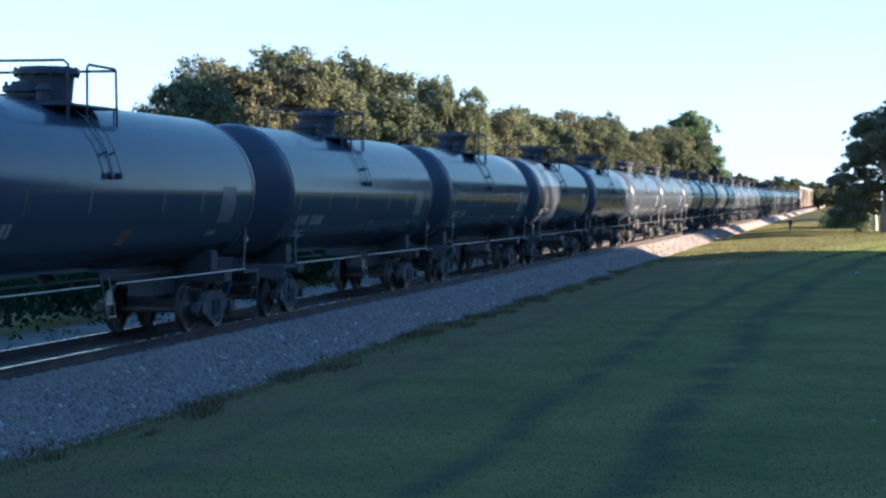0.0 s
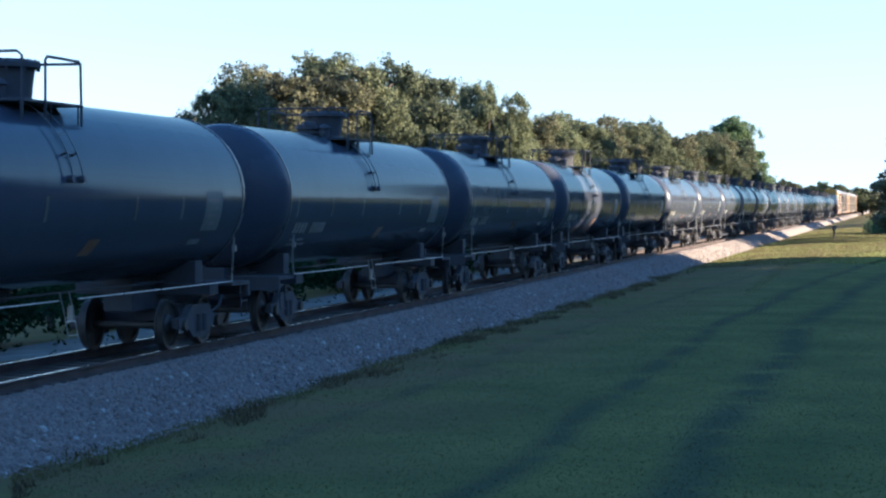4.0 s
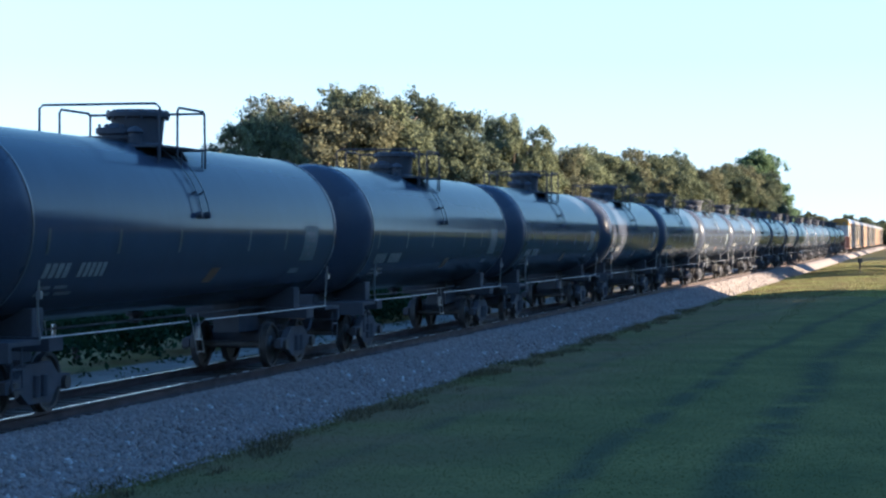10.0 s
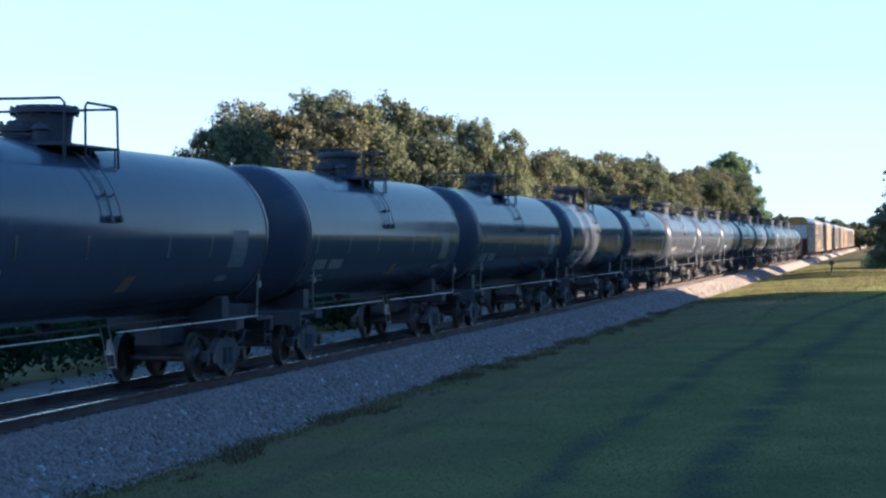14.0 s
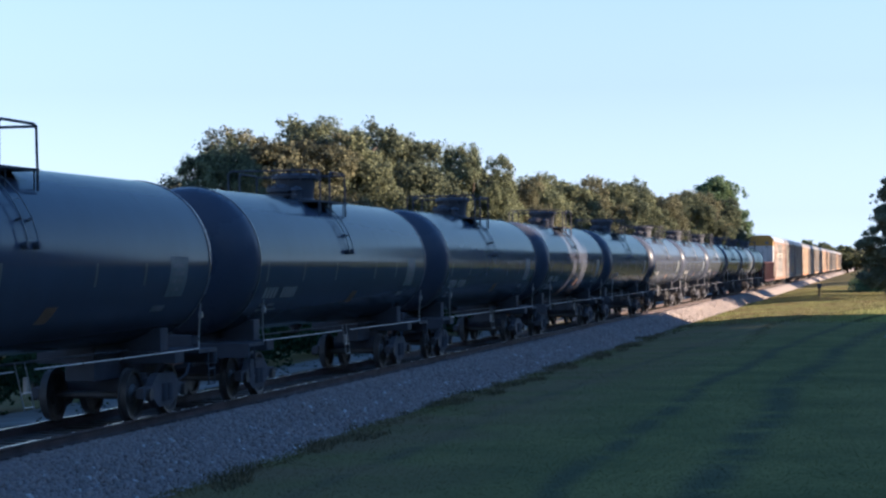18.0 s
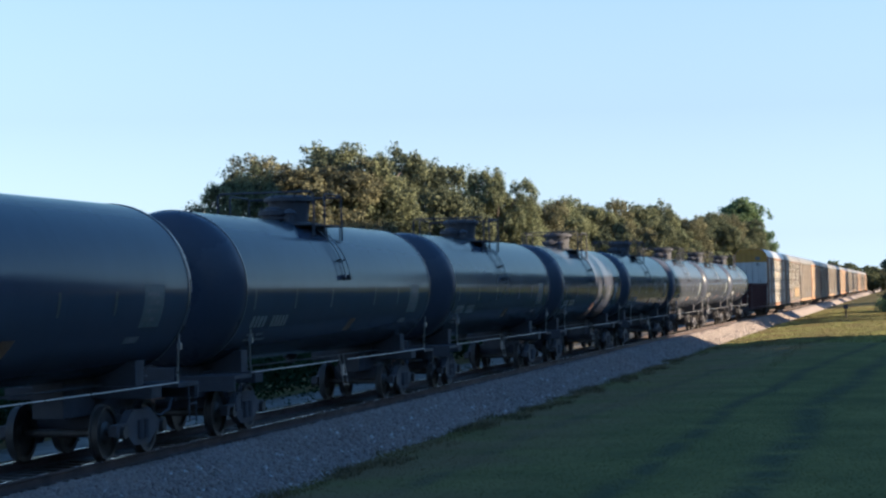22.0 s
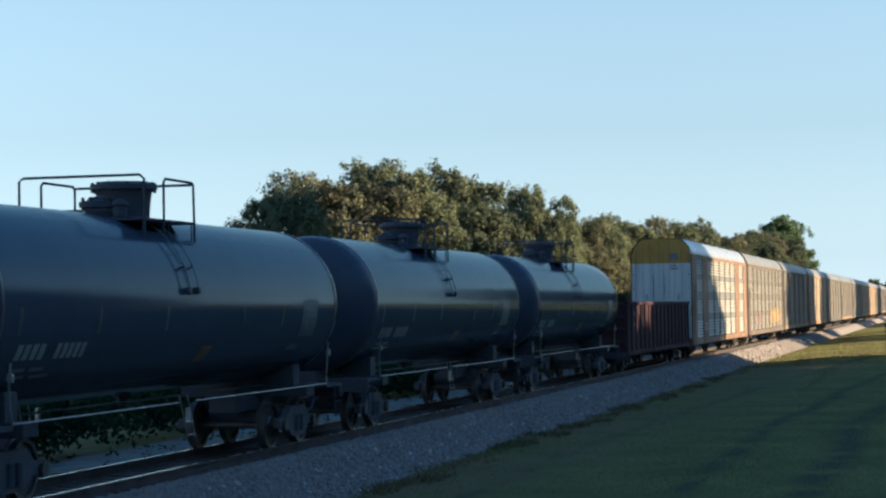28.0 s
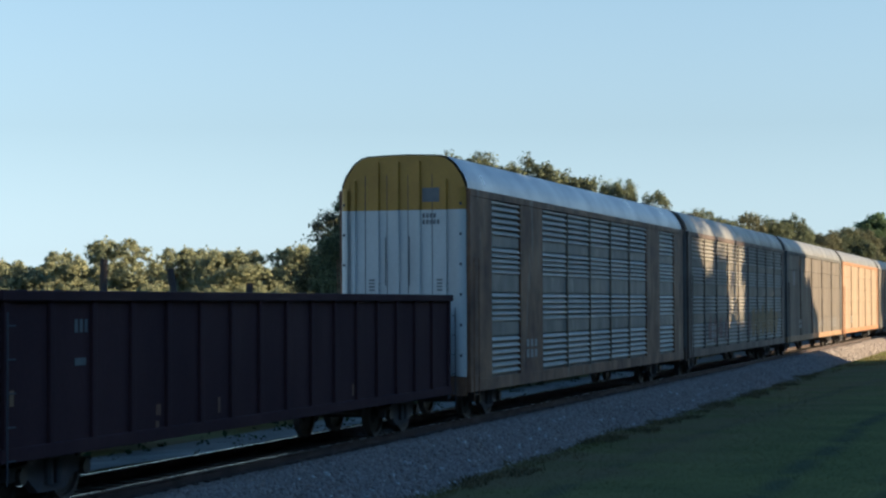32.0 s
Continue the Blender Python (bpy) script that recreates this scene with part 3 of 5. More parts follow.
# ---------------------------------------------------------------- tank car
TANK_L, TANK_R, TANK_Z = 18.1, 1.53, 2.85
CYL0, CYL1, HEAD = 1.58, 16.52, 0.76


def patch(bm, y0, y1, z0, z1, side=1, lift=0.006, n=6, skew=0.0):
    """A thin patch that follows the shell between two heights."""
    r = TANK_R + lift
    a0, a1 = math.asin((z0 - TANK_Z) / TANK_R), math.asin((z1 - TANK_Z) / TANK_R)
    prev = None
    for k in range(n + 1):
        a = a0 + (a1 - a0) * k / n
        s = skew * k / n
        cur = [bm.verts.new((side * r * math.cos(a), y + s, TANK_Z + r * math.sin(a))) for y in (y0, y1)]
        if prev:
            bm.faces.new((prev[0], prev[1], cur[1], cur[0]))
        prev = cur
    return bm


def shell_pt(y, z, lift, side=1):
    a = math.asin(max(-1, min(1, (z - TANK_Z) / TANK_R)))
    return (side * (TANK_R + lift) * math.cos(a), y, TANK_Z + (TANK_R + lift) * math.sin(a))


def arc_pts(y, z0, z1, lift, n=10, side=1):
    a0, a1 = [math.asin(max(-1, min(1, (z - TANK_Z) / TANK_R))) for z in (z0, z1)]
    return [(side * (TANK_R + lift) * math.cos(a), y, TANK_Z + (TANK_R + lift) * math.sin(a)) for a in (a0 + (a1 - a0) * k / n for k in range(n + 1))]


def tank_car():
    car = new("tank_car")
    prof = [(CYL0 - HEAD * math.sin(math.pi / 2 * (1 - k / 14)) ** 0.78, TANK_R * math.cos(math.pi / 2 * (1 - k / 14)) ** 0.78) for k in range(15)]
    prof = [(CYL0 - HEAD, 0.0)] + prof[1:]
    bm = bmesh.new()
    lathe(bm, [(CYL0, TANK_R), (CYL1, TANK_R)], 'y', (0, 0, TANK_Z), 96)
    for f in [f for f in bm.faces if len(f.verts) > 4]:
        bm.faces.remove(f)
    shell = part("tank_shell", bm, TANK, car, "glossy black cylindrical tank shell", True)
    for name, flip in (("tank_head", False), ("tank_head", True)):
        bm = bmesh.new()
        pr = [(TANK_L - s, r) for s, r in prof] if flip else prof
        lathe(bm, pr, 'y', (0, 0, TANK_Z), 72)
        for f in [f for f in bm.faces if len(f.verts) > 4]:
            bm.faces.remove(f)
        part(name, bm, TANKHEAD, car, "dull black domed tank head with shade in its colour", True)
    for y in (4.55, 6.9, 11.4, 13.85):
        bm = bmesh.new()
        lathe(bm, [(y - 0.03, TANK_R + 0.0008), (y - 0.012, TANK_R + 0.002), (y + 0.012, TANK_R + 0.002), (y + 0.03, TANK_R + 0.0008)], 'y', (0, 0, TANK_Z), 64)
        for f in [f for f in bm.faces if len(f.verts) > 4]:
            bm.faces.remove(f)
        part("weld_seam", bm, TANK, shell, "", True)
    for y in (CYL0, CYL1):
        bm = bmesh.new()
        lathe(bm, [(y - 0.035, TANK_R - 0.01), (y - 0.03, TANK_R + 0.014), (y + 0.03, TANK_R + 0.014), (y + 0.035, TANK_R - 0.01)], 'y', (0, 0, TANK_Z), 72)
        for f in [f for f in bm.faces if len(f.verts) > 4]:
            bm.faces.remove(f)
        part("end_rim", bm, RIMSTEEL, shell, "worn grey rim at the end of the shell", True)
    # underframe
    for ya, yb in ((0.9, 4.2), (13.9, 17.2)):
        part("stub_sill", boxes((-0.28, 0.28, ya, yb, 0.72, 1.36), bevel=0.02), BLACK, car, "black steel stub sill")
    for y in (2.75, 15.35):
        bm = boxes((-1.35, 1.35, y - 0.25, y + 0.25, 0.98, 1.20), (-1.05, 1.05, y - 0.2, y + 0.2, 1.18, 1.62), bevel=0.02)
        part("saddle", bm, BLACK, car)
        truck(car, y)
    for y0, y1 in ((0.95, 2.0), (16.1, 17.15)):
        bm = boxes((-1.45, 1.45, y0, y1, 1.12, 1.19), (-1.45, 1.45, y0 if y0 < 5 else y1 - 0.08, y0 + 0.08 if y0 < 5 else y1, 0.90, 1.13))
        part("end_platform", bm, BLACK, car, "steel end platform")
    couplers(car, TANK_L)
    # side rails, end handholds, steps
    for sx in (-1, 1):
        for y0, y1 in ((2.0, 8.0), (8.75, 16.1)):
            bm = bmesh.new()
            tube(bm, [(sx * 1.45, y0, 1.21), (sx * 1.45, (y0 + y1) / 2, 1.205), (sx * 1.45, y1, 1.21)], 0.012, 8)
            part("side_rail", bm, PIPE, car, "bright steel side hand rail")
        for y, s in ((2.0, 1), (16.1, -1)):
            bm = bmesh.new()
            back = 0.16 if s > 0 else 0.02
            tube(bm, [(sx * 1.45, y, 1.19), (sx * 1.455, y - 0.6 * back, 1.42), (sx * 1.475, y - back, 1.72), (sx * 1.50, y - back, 2.05)], 0.018, 8)
            part("end_handhold", bm, PIPE, car, "bent bright steel handhold")
            bm = boxes((sx * 1.49 - 0.03, sx * 1.49 + 0.05, y - back - 0.035, y - back + 0.035, 1.78, 1.90), bevel=0.01)
            part("placard_bracket", bm, PIPE, car)
            bm = bmesh.new()
            yy = y - s * 0.75
            for o in (-0.17, 0.17):
                tube(bm, [(sx * 1.42, yy + o, 1.14), (sx * 1.44, yy + o, 0.50)], 0.016, 6)
            for z in (0.52, 0.80):
                tube(bm, [(sx * 1.44, yy - 0.17, z), (sx * 1.44, yy + 0.17, z)], 0.016, 6)
            part("sill_step", bm, BLACK, car)
        # ladder from the middle of the shell to the top platform
        bm = bmesh.new()
        for y in (8.22, 8.60):
            tube(bm, arc_pts(y, 3.00, 4.20, 0.09, 12, sx), 0.012, 6)
        for k in range(4):
            z = 3.12 + 0.30 * k
            tube(bm, [shell_pt(8.22, z, 0.09, sx), shell_pt(8.60, z, 0.09, sx)], 0.006, 6)
        part("side_ladder", bm, LADDER, car, "thin curved worn grey ladder")
        for y, z, r_ in ((8.20, 3.06, 0.058), (8.62, 3.06, 0.058), (8.22, 3.44, 0.022), (8.60, 3.44, 0.022)):
            bm = bmesh.new()
            tube(bm, [shell_pt(y, z, -0.01, sx), shell_pt(y, z, 0.10, sx)], r_, 8)
            part("ladder_bracket", bm, BLACK, car)
        bm = bmesh.new()
        for y, dy in ((8.0, 0.12), (8.35, 0.12)):
            tube(bm, [(sx * 1.47, y, 1.32), (sx * 1.48, y + dy, 1.05), (sx * 1.50, y + dy * 2.2, 0.62)], 0.011, 6)
        for z, o in ((0.66, 0.25), (0.88, 0.17)):
            tube(bm, [(sx * 1.50, 8.0 + o, z), (sx * 1.50, 8.35 + o, z)], 0.010, 6)
        part("stirrup_step", bm, PIPE, car, "slanted steel stirrup step")
        bm = boxes((sx * 1.38 - 0.03, sx * 1.38 + 0.03, 8.55, 8.65, 0.86, 1.10), bevel=0.01)
        part("tag_holder", bm, PIPE, car)
    bm = bmesh.new()
    tube(bm, [(0.42, 2.0, 1.22), (0.42, 16.0, 1.22)], 0.02, 6)
    part("brake_pipe", bm, BLACK, car)
    bm = bmesh.new()
    lathe(bm, [(1.12, 0.07), (1.14, 0.10), (1.24, 0.10), (1.26, 0.16), (1.36, 0.18)], 'z', (0, 9.05, 0), 20)
    part("bottom_outlet", bm, BLACK, car)
    # top fittings
    bm = bmesh.new()
    lathe(bm, [(4.26, 0.52), (4.34, 0.50), (4.38, 0.44), (4.60, 0.46), (4.84, 0.49), (4.85, 0.58), (4.93, 0.58), (4.95, 0.50), (4.985, 0.46), (4.995, 0.0)], 'z', (0, 9.2, 0), 32)
    dome = part("fittings_dome", bm, BLACK, car, "black bolted fittings dome", True)
    bm = bmesh.new()
    lathe(bm, [(4.28, 0.24), (4.50, 0.24), (4.52, 0.33), (4.62, 0.33), (4.64, 0.20), (4.70, 0.16), (4.72, 0.0)], 'z', (-0.20, 8.58, 0), 18)
    lathe(bm, [(4.30, 0.12), (4.52, 0.12), (4.55, 0.16), (4.62, 0.10), (4.66, 0.0)], 'z', (0.25, 8.45, 0), 14)
    valve = part("relief_valve", bm, BLACK, car, smooth=True)
    for k in range(8):
        a = 2 * math.pi * k / 8
        bm = bmesh.new()
        tube(bm, [(-0.20 + 0.28 * math.cos(a), 8.58 + 0.28 * math.sin(a), 4.50), (-0.20 + 0.28 * math.cos(a), 8.58 + 0.28 * math.sin(a), 4.69)], 0.028, 6)
        part("valve_bolt", bm, BLACK, valve)
    for k in range(12):
        a = 2 * math.pi * k / 12
        bm = bmesh.new()
        tube(bm, [(0.54 * math.cos(a), 9.2 + 0.54 * math.sin(a), 4.80), (0.54 * math.cos(a), 9.2 + 0.54 * math.sin(a), 4.975)], 0.03, 6)
        part("lid_bolt", bm, BLACK, dome)
    bm = bmesh.new()
    for x0, x1 in ((0.50, 1.12), (-1.12, -0.50)):
        box(bm, x0, x1, 7.4, 9.75, 4.235, 4.275)
        for y in (7.5, 8.6, 9.65):
            for x in (x0 + 0.05, x1 - 0.05):
                tube(bm, [(x, y, 3.9), (x, y, 4.24)], 0.015, 6)
    box(bm, -0.5, 0.5, 7.4, 7.62, 4.40, 4.43)
    part("walkway", bm, BLACK, car, "black grated top walkway")
    bm = bmesh.new()
    r = 0.023
    tube(bm, [(-1.12, 7.45, 4.05), (-1.12, 7.45, 4.92), (-1.05, 7.45, 4.98), (1.04, 7.45, 4.98), (1.12, 7.45, 4.91), (1.12, 7.45, 4.0)], r, 8)
    part("front_guard_rail", bm, BLACK, car, "black bent-pipe guard rail")
    for sx in (-1, 1):
        bm = bmesh.new()
        tube(bm, [(sx * 1.12, 8.28, 4.0), (sx * 1.12, 8.28, 4.90), (sx * 1.12, 8.36, 4.96), (sx * 1.12, 9.55, 4.96), (sx * 1.12, 9.63, 4.90), (sx * 1.13, 9.65, 3.92)], r, 8)
        part("side_guard_rail", bm, BLACK, car, "black bent-pipe guard rail")
    bm = bmesh.new()
    tube(bm, [(-1.12, 9.66, 4.93), (1.12, 9.66, 4.93)], r, 8)
    part("rear_guard_rail", bm, BLACK, car, "black pipe rail across the walkway")
    # painted marks
    for sx in (1,):
        for k, y in enumerate([2.25 + 0.24 * i for i in range(4)] + [3.51 + 0.21 * i for i in range(5)]):
            bm = bmesh.new()
            patch(bm, y, y + (0.17 if k < 4 else 0.15), 2.07, 2.29, sx)
            part("stencil_mark", bm, STENCIL, shell, "white stencilled mark")
        for z, w in ((1.90, 0.9), (1.80, 1.2)):
            for ya, yb in ((2.4, 2.4 + w * 0.45), (2.5 + w * 0.5, 2.5 + w)):
                bm = bmesh.new()
                patch(bm, ya, yb, z, z + 0.05, sx, n=2)
                part("small_stencil", bm, GREYDECAL, shell)
        bm = bmesh.new()
        patch(bm, 9.3, 9.75, 1.86, 2.12, sx, skew=0.12)
        part("hazard_placard", bm, ORANGE, shell, "faded orange placard")
        bm = bmesh.new()
        patch(bm, 14.45, 15.35, 2.20, 2.92, sx, lift=0.003)
        part("data_panel", bm, PANELGREY, shell, "faint grey data panel")
        for i in range(4):
            bm = bmesh.new()
            patch(bm, 14.55, 15.1 + 0.05 * (i % 3), 2.30 + i * 0.14, 2.37 + i * 0.14, sx, n=2)
            part("data_line", bm, GREYDECAL, shell, "faded grey line of data")
        bm = bmesh.new()
        patch(bm, 14.1, 14.7, 1.95, 2.05, sx)
        part("test_stencil", bm, GREYDECAL, shell)
        for y in (2.1, 4.75, 7.4, 11.0, 13.2):
            bm = bmesh.new()
            patch(bm, y, y + 0.09, 2.42, 2.80, sx)
            part("reflective_strip", bm, YELLOWTAPE, shell, "thin yellow reflective strip")
    return tagged(car, "glossy black tank car with top dome rolling on the track", "tank car", "tank cars of the train")


# ---------------------------------------------------------------- gondola
GOND_L = 20.9


def gondola():
    car = new("gondola_car")
    y0, y1, zt, zb, w = 0.75, GOND_L - 0.75, 2.88, 0.95, 1.46
    part("floor", boxes((-w, w, y0, y1, 1.02, 1.12)), RUST, car, "rusty steel gondola floor")
    for sx in (-1, 1):
        side = part("side_sheet", boxes((sx * w - 0.012, sx * w + 0.012, y0, y1, 0.80, zt - 0.05)), GOND, car, "dull oxide-red side sheet")
        part("top_chord", boxes((sx * (w + 0.02) - 0.08, sx * (w + 0.02) + 0.08, y0 - 0.02, y1 + 0.02, zt - 0.14, zt), bevel=0.02), GOND, car)
        part("side_sill", boxes((sx * (w + 0.02) - 0.05, sx * (w + 0.02) + 0.05, y0, y1, 0.72, 0.90), bevel=0.015), GOND, car)
        n = 17
        for k in range(n):
            y = y0 + 0.15 + (y1 - y0 - 0.3) * k / (n - 1)
            xa, xb = sorted((sx * (w + 0.008), sx * (w + 0.065)))
            part("side_stake", boxes((xa, xb, y - 0.07, y + 0.07, 0.88, zt - 0.13), bevel=0.02), GOND, car)
        bm = bmesh.new()
        for k in range(3):
            xa = sx * (w + 0.016)
            box(bm, min(xa, xa + sx * 0.004), max(xa, xa + sx * 0.004), 2.77 + k * 0.14, 2.86 + k * 0.14, 2.32, 2.50)
        part("stencil_marks", bm, PANELGREY, side, "faded grey stencilled mark blocks")
        xa = sx * (w + 0.016)
        part("label_patch", boxes((min(xa, xa + sx * 0.004), max(xa, xa + sx * 0.004), 2.77, 3.10, 1.88, 1.98)), PANELGREY, side, "faded label patch")
        part("yellow_label", boxes((min(xa, xa + sx * 0.004), max(xa, xa + sx * 0.004), 0.95, 1.14, 1.42, 1.62)), ORANGE, side, "faded yellow label")
        for ya, za, wd, hh in ((4.42, 1.0, 0.12, 0.2), (5.3, 1.08, 0.16, 0.16), (5.28, 0.88, 0.12, 0.12), (6.85, 0.98, 0.14, 0.34), (7.55, 1.0, 0.09, 0.24), (9.3, 0.98, 0.10, 0.32), (11.7, 1.04, 0.08, 0.18), (13.8, 0.98, 0.09, 0.22), (16.4, 1.02, 0.14, 0.3)):
            xa = sx * (w + 0.016)
            part("rust_scuff", boxes((min(xa, xa + sx * 0.004), max(xa, xa + sx * 0.004), ya, ya + wd, za, za + hh), bevel=0.0015), RUST, side, "pale rusty scuff")
        bm = bmesh.new()
        for y in (y0 + 0.02, y1 - 0.02):
            for k in range(5):
                z = 0.75 + k * 0.42
                tube(bm, [(sx * (w + 0.14), y - 0.2 if y > 5 else y - 0.02, z), (sx * (w + 0.14), y + 0.02 if y > 5 else y + 0.2, z)], 0.012, 6)
            tube(bm, [(sx * (w + 0.14), y, 0.45), (sx * (w + 0.14), y, 2.6)], 0.012, 6)
        part("corner_ladder", bm, BLACK, car)
    for y in (y0, y1):
        end = part("end_sheet", boxes((-w, w, y - 0.015, y + 0.015, 0.80, zt - 0.06)), GOND, car, "oxide-red end sheet with ribs")
        for z in (1.25, 1.75, 2.25, 2.75):
            yo = y - 0.07 if y < 5 else y + 0.07
            part("end_rib", boxes((-w + 0.02, w - 0.02, yo - 0.055, yo + 0.055, z - 0.07, z + 0.07), bevel=0.02), GOND, end)
        part("end_sill", boxes((-w, w, y - 0.1, y + 0.1, 0.62, 0.86), bevel=0.02), BLACK, car)
    part("centre_sill", boxes((-0.3, 0.3, 0.9, GOND_L - 0.9, 0.62, 1.02)), BLACK, car)
    truck(car, 2.9)
    truck(car, GOND_L - 2.9)
    couplers(car, GOND_L)
    return tagged(car, "dark oxide-red low-sided gondola car between tank car and autorack", "gondola car")


# ---------------------------------------------------------------- autorack
RACK_L = 28.3


def roof_profile():
    pts = [(1.50, 5.24), (1.49, 5.38), (1.40, 5.60), (1.20, 5.87), (1.02, 6.00), (0.85, 6.04), (0.4, 6.06), (0.0, 6.07)]
    return pts + [(-x, z) for x, z in pts[-2::-1]]


def autorack(style, detailed, graffiti=False):
    """style: frame, slat or sheet, backing, roof, sill and end materials; detailed: louvred sides, otherwise plain sheets with seams."""
    frame_m, panel_m, back_m, roof_m, sill_m, low_m, top_m = style
    car = new("autorack_car")
    y0, y1 = 0.6, RACK_L - 0.6
    w = 1.50
    # roof
    pr = roof_profile()
    bm = bmesh.new()
    nseg = 12
    rows = []
    for j in range(nseg * 2 + 1):
        y = y0 + (y1 - y0) * j / (nseg * 2)
        rows.append([bm.verts.new((x, y, z)) for x, z in pr])
    for a, b in zip(rows, rows[1:]):
        for i in range(len(pr) - 1):
            bm.faces.new((a[i], b[i], b[i + 1], a[i + 1])).smooth = True
    roof = part("roof", bm, roof_m, car, "curved corrugated steel roof")
    # posts and chords
    if detailed:
        if graffiti:        # slats from end to end, without wide posts
            wide = [(0.6, 1.3), (27.0, 27.7)]
            bars = [1.3 + 25.7 / 9 * k for k in range(1, 9)]
            cols = [(1.3 + 25.7 / 9 * k, 1.3 + 25.7 / 9 * (k + 1)) for k in range(9)]
        else:
            wide = [(0.6, 2.42), (5.05, 7.28), (21.08, 23.3), (26.0, 27.7)]
            cols = [(2.42, 5.05), (7.28, 10.04), (10.04, 12.80), (12.80, 15.56), (15.56, 18.32), (18.32, 21.08), (23.3, 26.0)]
            bars = [7.28 + 2.76 * k for k in range(1, 5)]
        levels = [base + step * i for base, step, n in ((1.08, 0.15, 6), (2.30, 0.14, 5), (3.42, 0.125, 5), (4.32, 0.145, 6)) for i in range(n)]
        plain = ((1.94, 2.25), (2.96, 3.37), (4.02, 4.27))
    else:
        wide = [(0.6, 1.15), (27.15, 27.7)]
        cols = [(1.15 + 5.2 * k, 6.35 + 5.2 * k) for k in range(5)]
        bars = [1.15 + 5.2 * k for k in range(1, 5)]
        levels = ()
        sheets = (0.98, 1.86, 2.70, 3.52, 4.34, 5.11)
        part("lining", boxes((-w + 0.07, -w + 0.09, y0 + 0.1, y1 - 0.1, 0.98, 5.11), (w - 0.09, w - 0.07, y0 + 0.1, y1 - 0.1, 0.98, 5.11)), BLACK, car)
    for sx in (-1, 1):
        xo = lambda d0, d1: sorted((sx * (w + d0), sx * (w + d1)))
        for a, b in wide:
            xa, xb = xo(-0.04, 0.05)
            part("side_post", boxes((xa, xb, a, b, 0.95, 5.12), bevel=0.012), frame_m, car)
        for y in bars:
            xa, xb = xo(-0.03, 0.066)
            part("mullion", boxes((xa, xb, y - 0.025, y + 0.025, 0.95, 5.12), bevel=0.01), (SOOTSHEET if graffiti else MULLION) if detailed else panel_m, car)
        xa, xb = xo(-0.05, 0.065)
        part("eave_chord", boxes((xa, xb, y0, y1, 5.10, 5.27), bevel=0.015), frame_m, car)
        xa, xb = xo(-0.05, 0.06)
        part("side_sill", boxes((xa, xb, y0, y1, 0.70, 0.99), bevel=0.02), sill_m, car)
        for (a, b) in cols:
            xa, xb = xo(-0.06, -0.035)
            if not detailed:
                # four sheets one above the other, lapped at their seams
                xa, xb = xo(-0.06, 0.012)
                for k, (za, zb) in enumerate(zip(sheets, sheets[1:])):
                    lean = 0.012 * (k % 2)
                    bm = boxes((xa - (sx > 0) * lean, xb - (sx > 0) * lean, a + 0.003, b - 0.003, za + 0.005, zb - 0.005), bevel=0.006)
                    part("panel", bm, panel_m, car, "plain weathered side sheet")
                continue
            panel = part("panel", boxes((xa, xb, a, b, 0.98, 5.11)), back_m, car, "steel side panel darkened like shaded slots")
            for za, zb in plain:
                xc, xd = xo(-0.034, 0.012)
                part("plain_sheet", boxes((xc, xd, a + 0.03, b - 0.03, za, zb), bevel=0.008), SOOTSHEET if graffiti else GALVSHEET, panel, "mottled plain sheet between the slats")
            joined = bmesh.new()
            for z in levels:
                xin, xout = sx * (w - 0.034), sx * (w + 0.045)
                bm = joined if not (detailed and sx > 0) else bmesh.new()
                pts = [(xin, z + 0.075), (xout, z + 0.01), (xout, z - 0.018), (xin, z - 0.012)]
                aa = [bm.verts.new((x, a + 0.04, zz)) for x, zz in pts]
                bb = [bm.verts.new((x, b - 0.04, zz)) for x, zz in pts]
                for i in range(4):
                    bm.faces.new((aa[i], aa[(i + 1) % 4], bb[(i + 1) % 4], bb[i]))
                bm.faces.new(aa[::-1])
                bm.faces.new(bb)
                bmesh.ops.recalc_face_normals(bm, faces=bm.faces) if bm is not joined else None
                if bm is not joined:
                    part("slat", bm, panel_m, panel)
            if detailed and sx > 0:
                joined.free()
            else:
                bmesh.ops.recalc_face_normals(joined, faces=joined.faces)
                part("slats", joined, panel_m, panel)
        bm = bmesh.new()
        for k in range(8):
            z = 0.65 + k * 0.42
            xa = sx * (w + 0.12)
            tube(bm, [(xa, 0.66, z), (xa, 1.06, z)], 0.013, 6)
        for y in (0.66, 1.06):
            tube(bm, [(sx * (w + 0.12), y, 0.5), (sx * (w + 0.12), y, 3.7)], 0.013, 6)
        part("corner_ladder", bm, frame_m, car)
        bm = bmesh.new()
        for k in range(3):
            xa, xb = xo(0.052, 0.056)
            box(bm, xa, xb, 5.6 + 0.4 * k, 5.85 + 0.4 * k, 1.35, 1.55)
            box(bm, xa, xb, 5.6 + 0.4 * k, 5.85 + 0.4 * k, 1.62, 1.80)
        part("stencil_marks", bm, STENCIL, car, "white stencilled mark blocks")
    # end doors
    for y, s in ((y0, -1), (y1, 1)):
        split = 4.80
        low = bmesh.new()
        ya, yb = sorted((y, y + s * 0.05))
        box(low, -1.44, 1.44, ya, yb, 1.08, split)
        door = part("end_door", low, low_m, car, "white ribbed end door with yellow top" if top_m is ENDYELLOW else "sooty grey ribbed end door")
        top = bmesh.new()
        arc = [(x * 0.965, z - 0.03) for x, z in pr]
        poly = [(1.44, split)] + arc + [(-1.44, split)]
        a = [top.verts.new((x, ya, z)) for x, z in poly]
        b = [top.verts.new((x, yb, z)) for x, z in poly]
        top.faces.new(a)
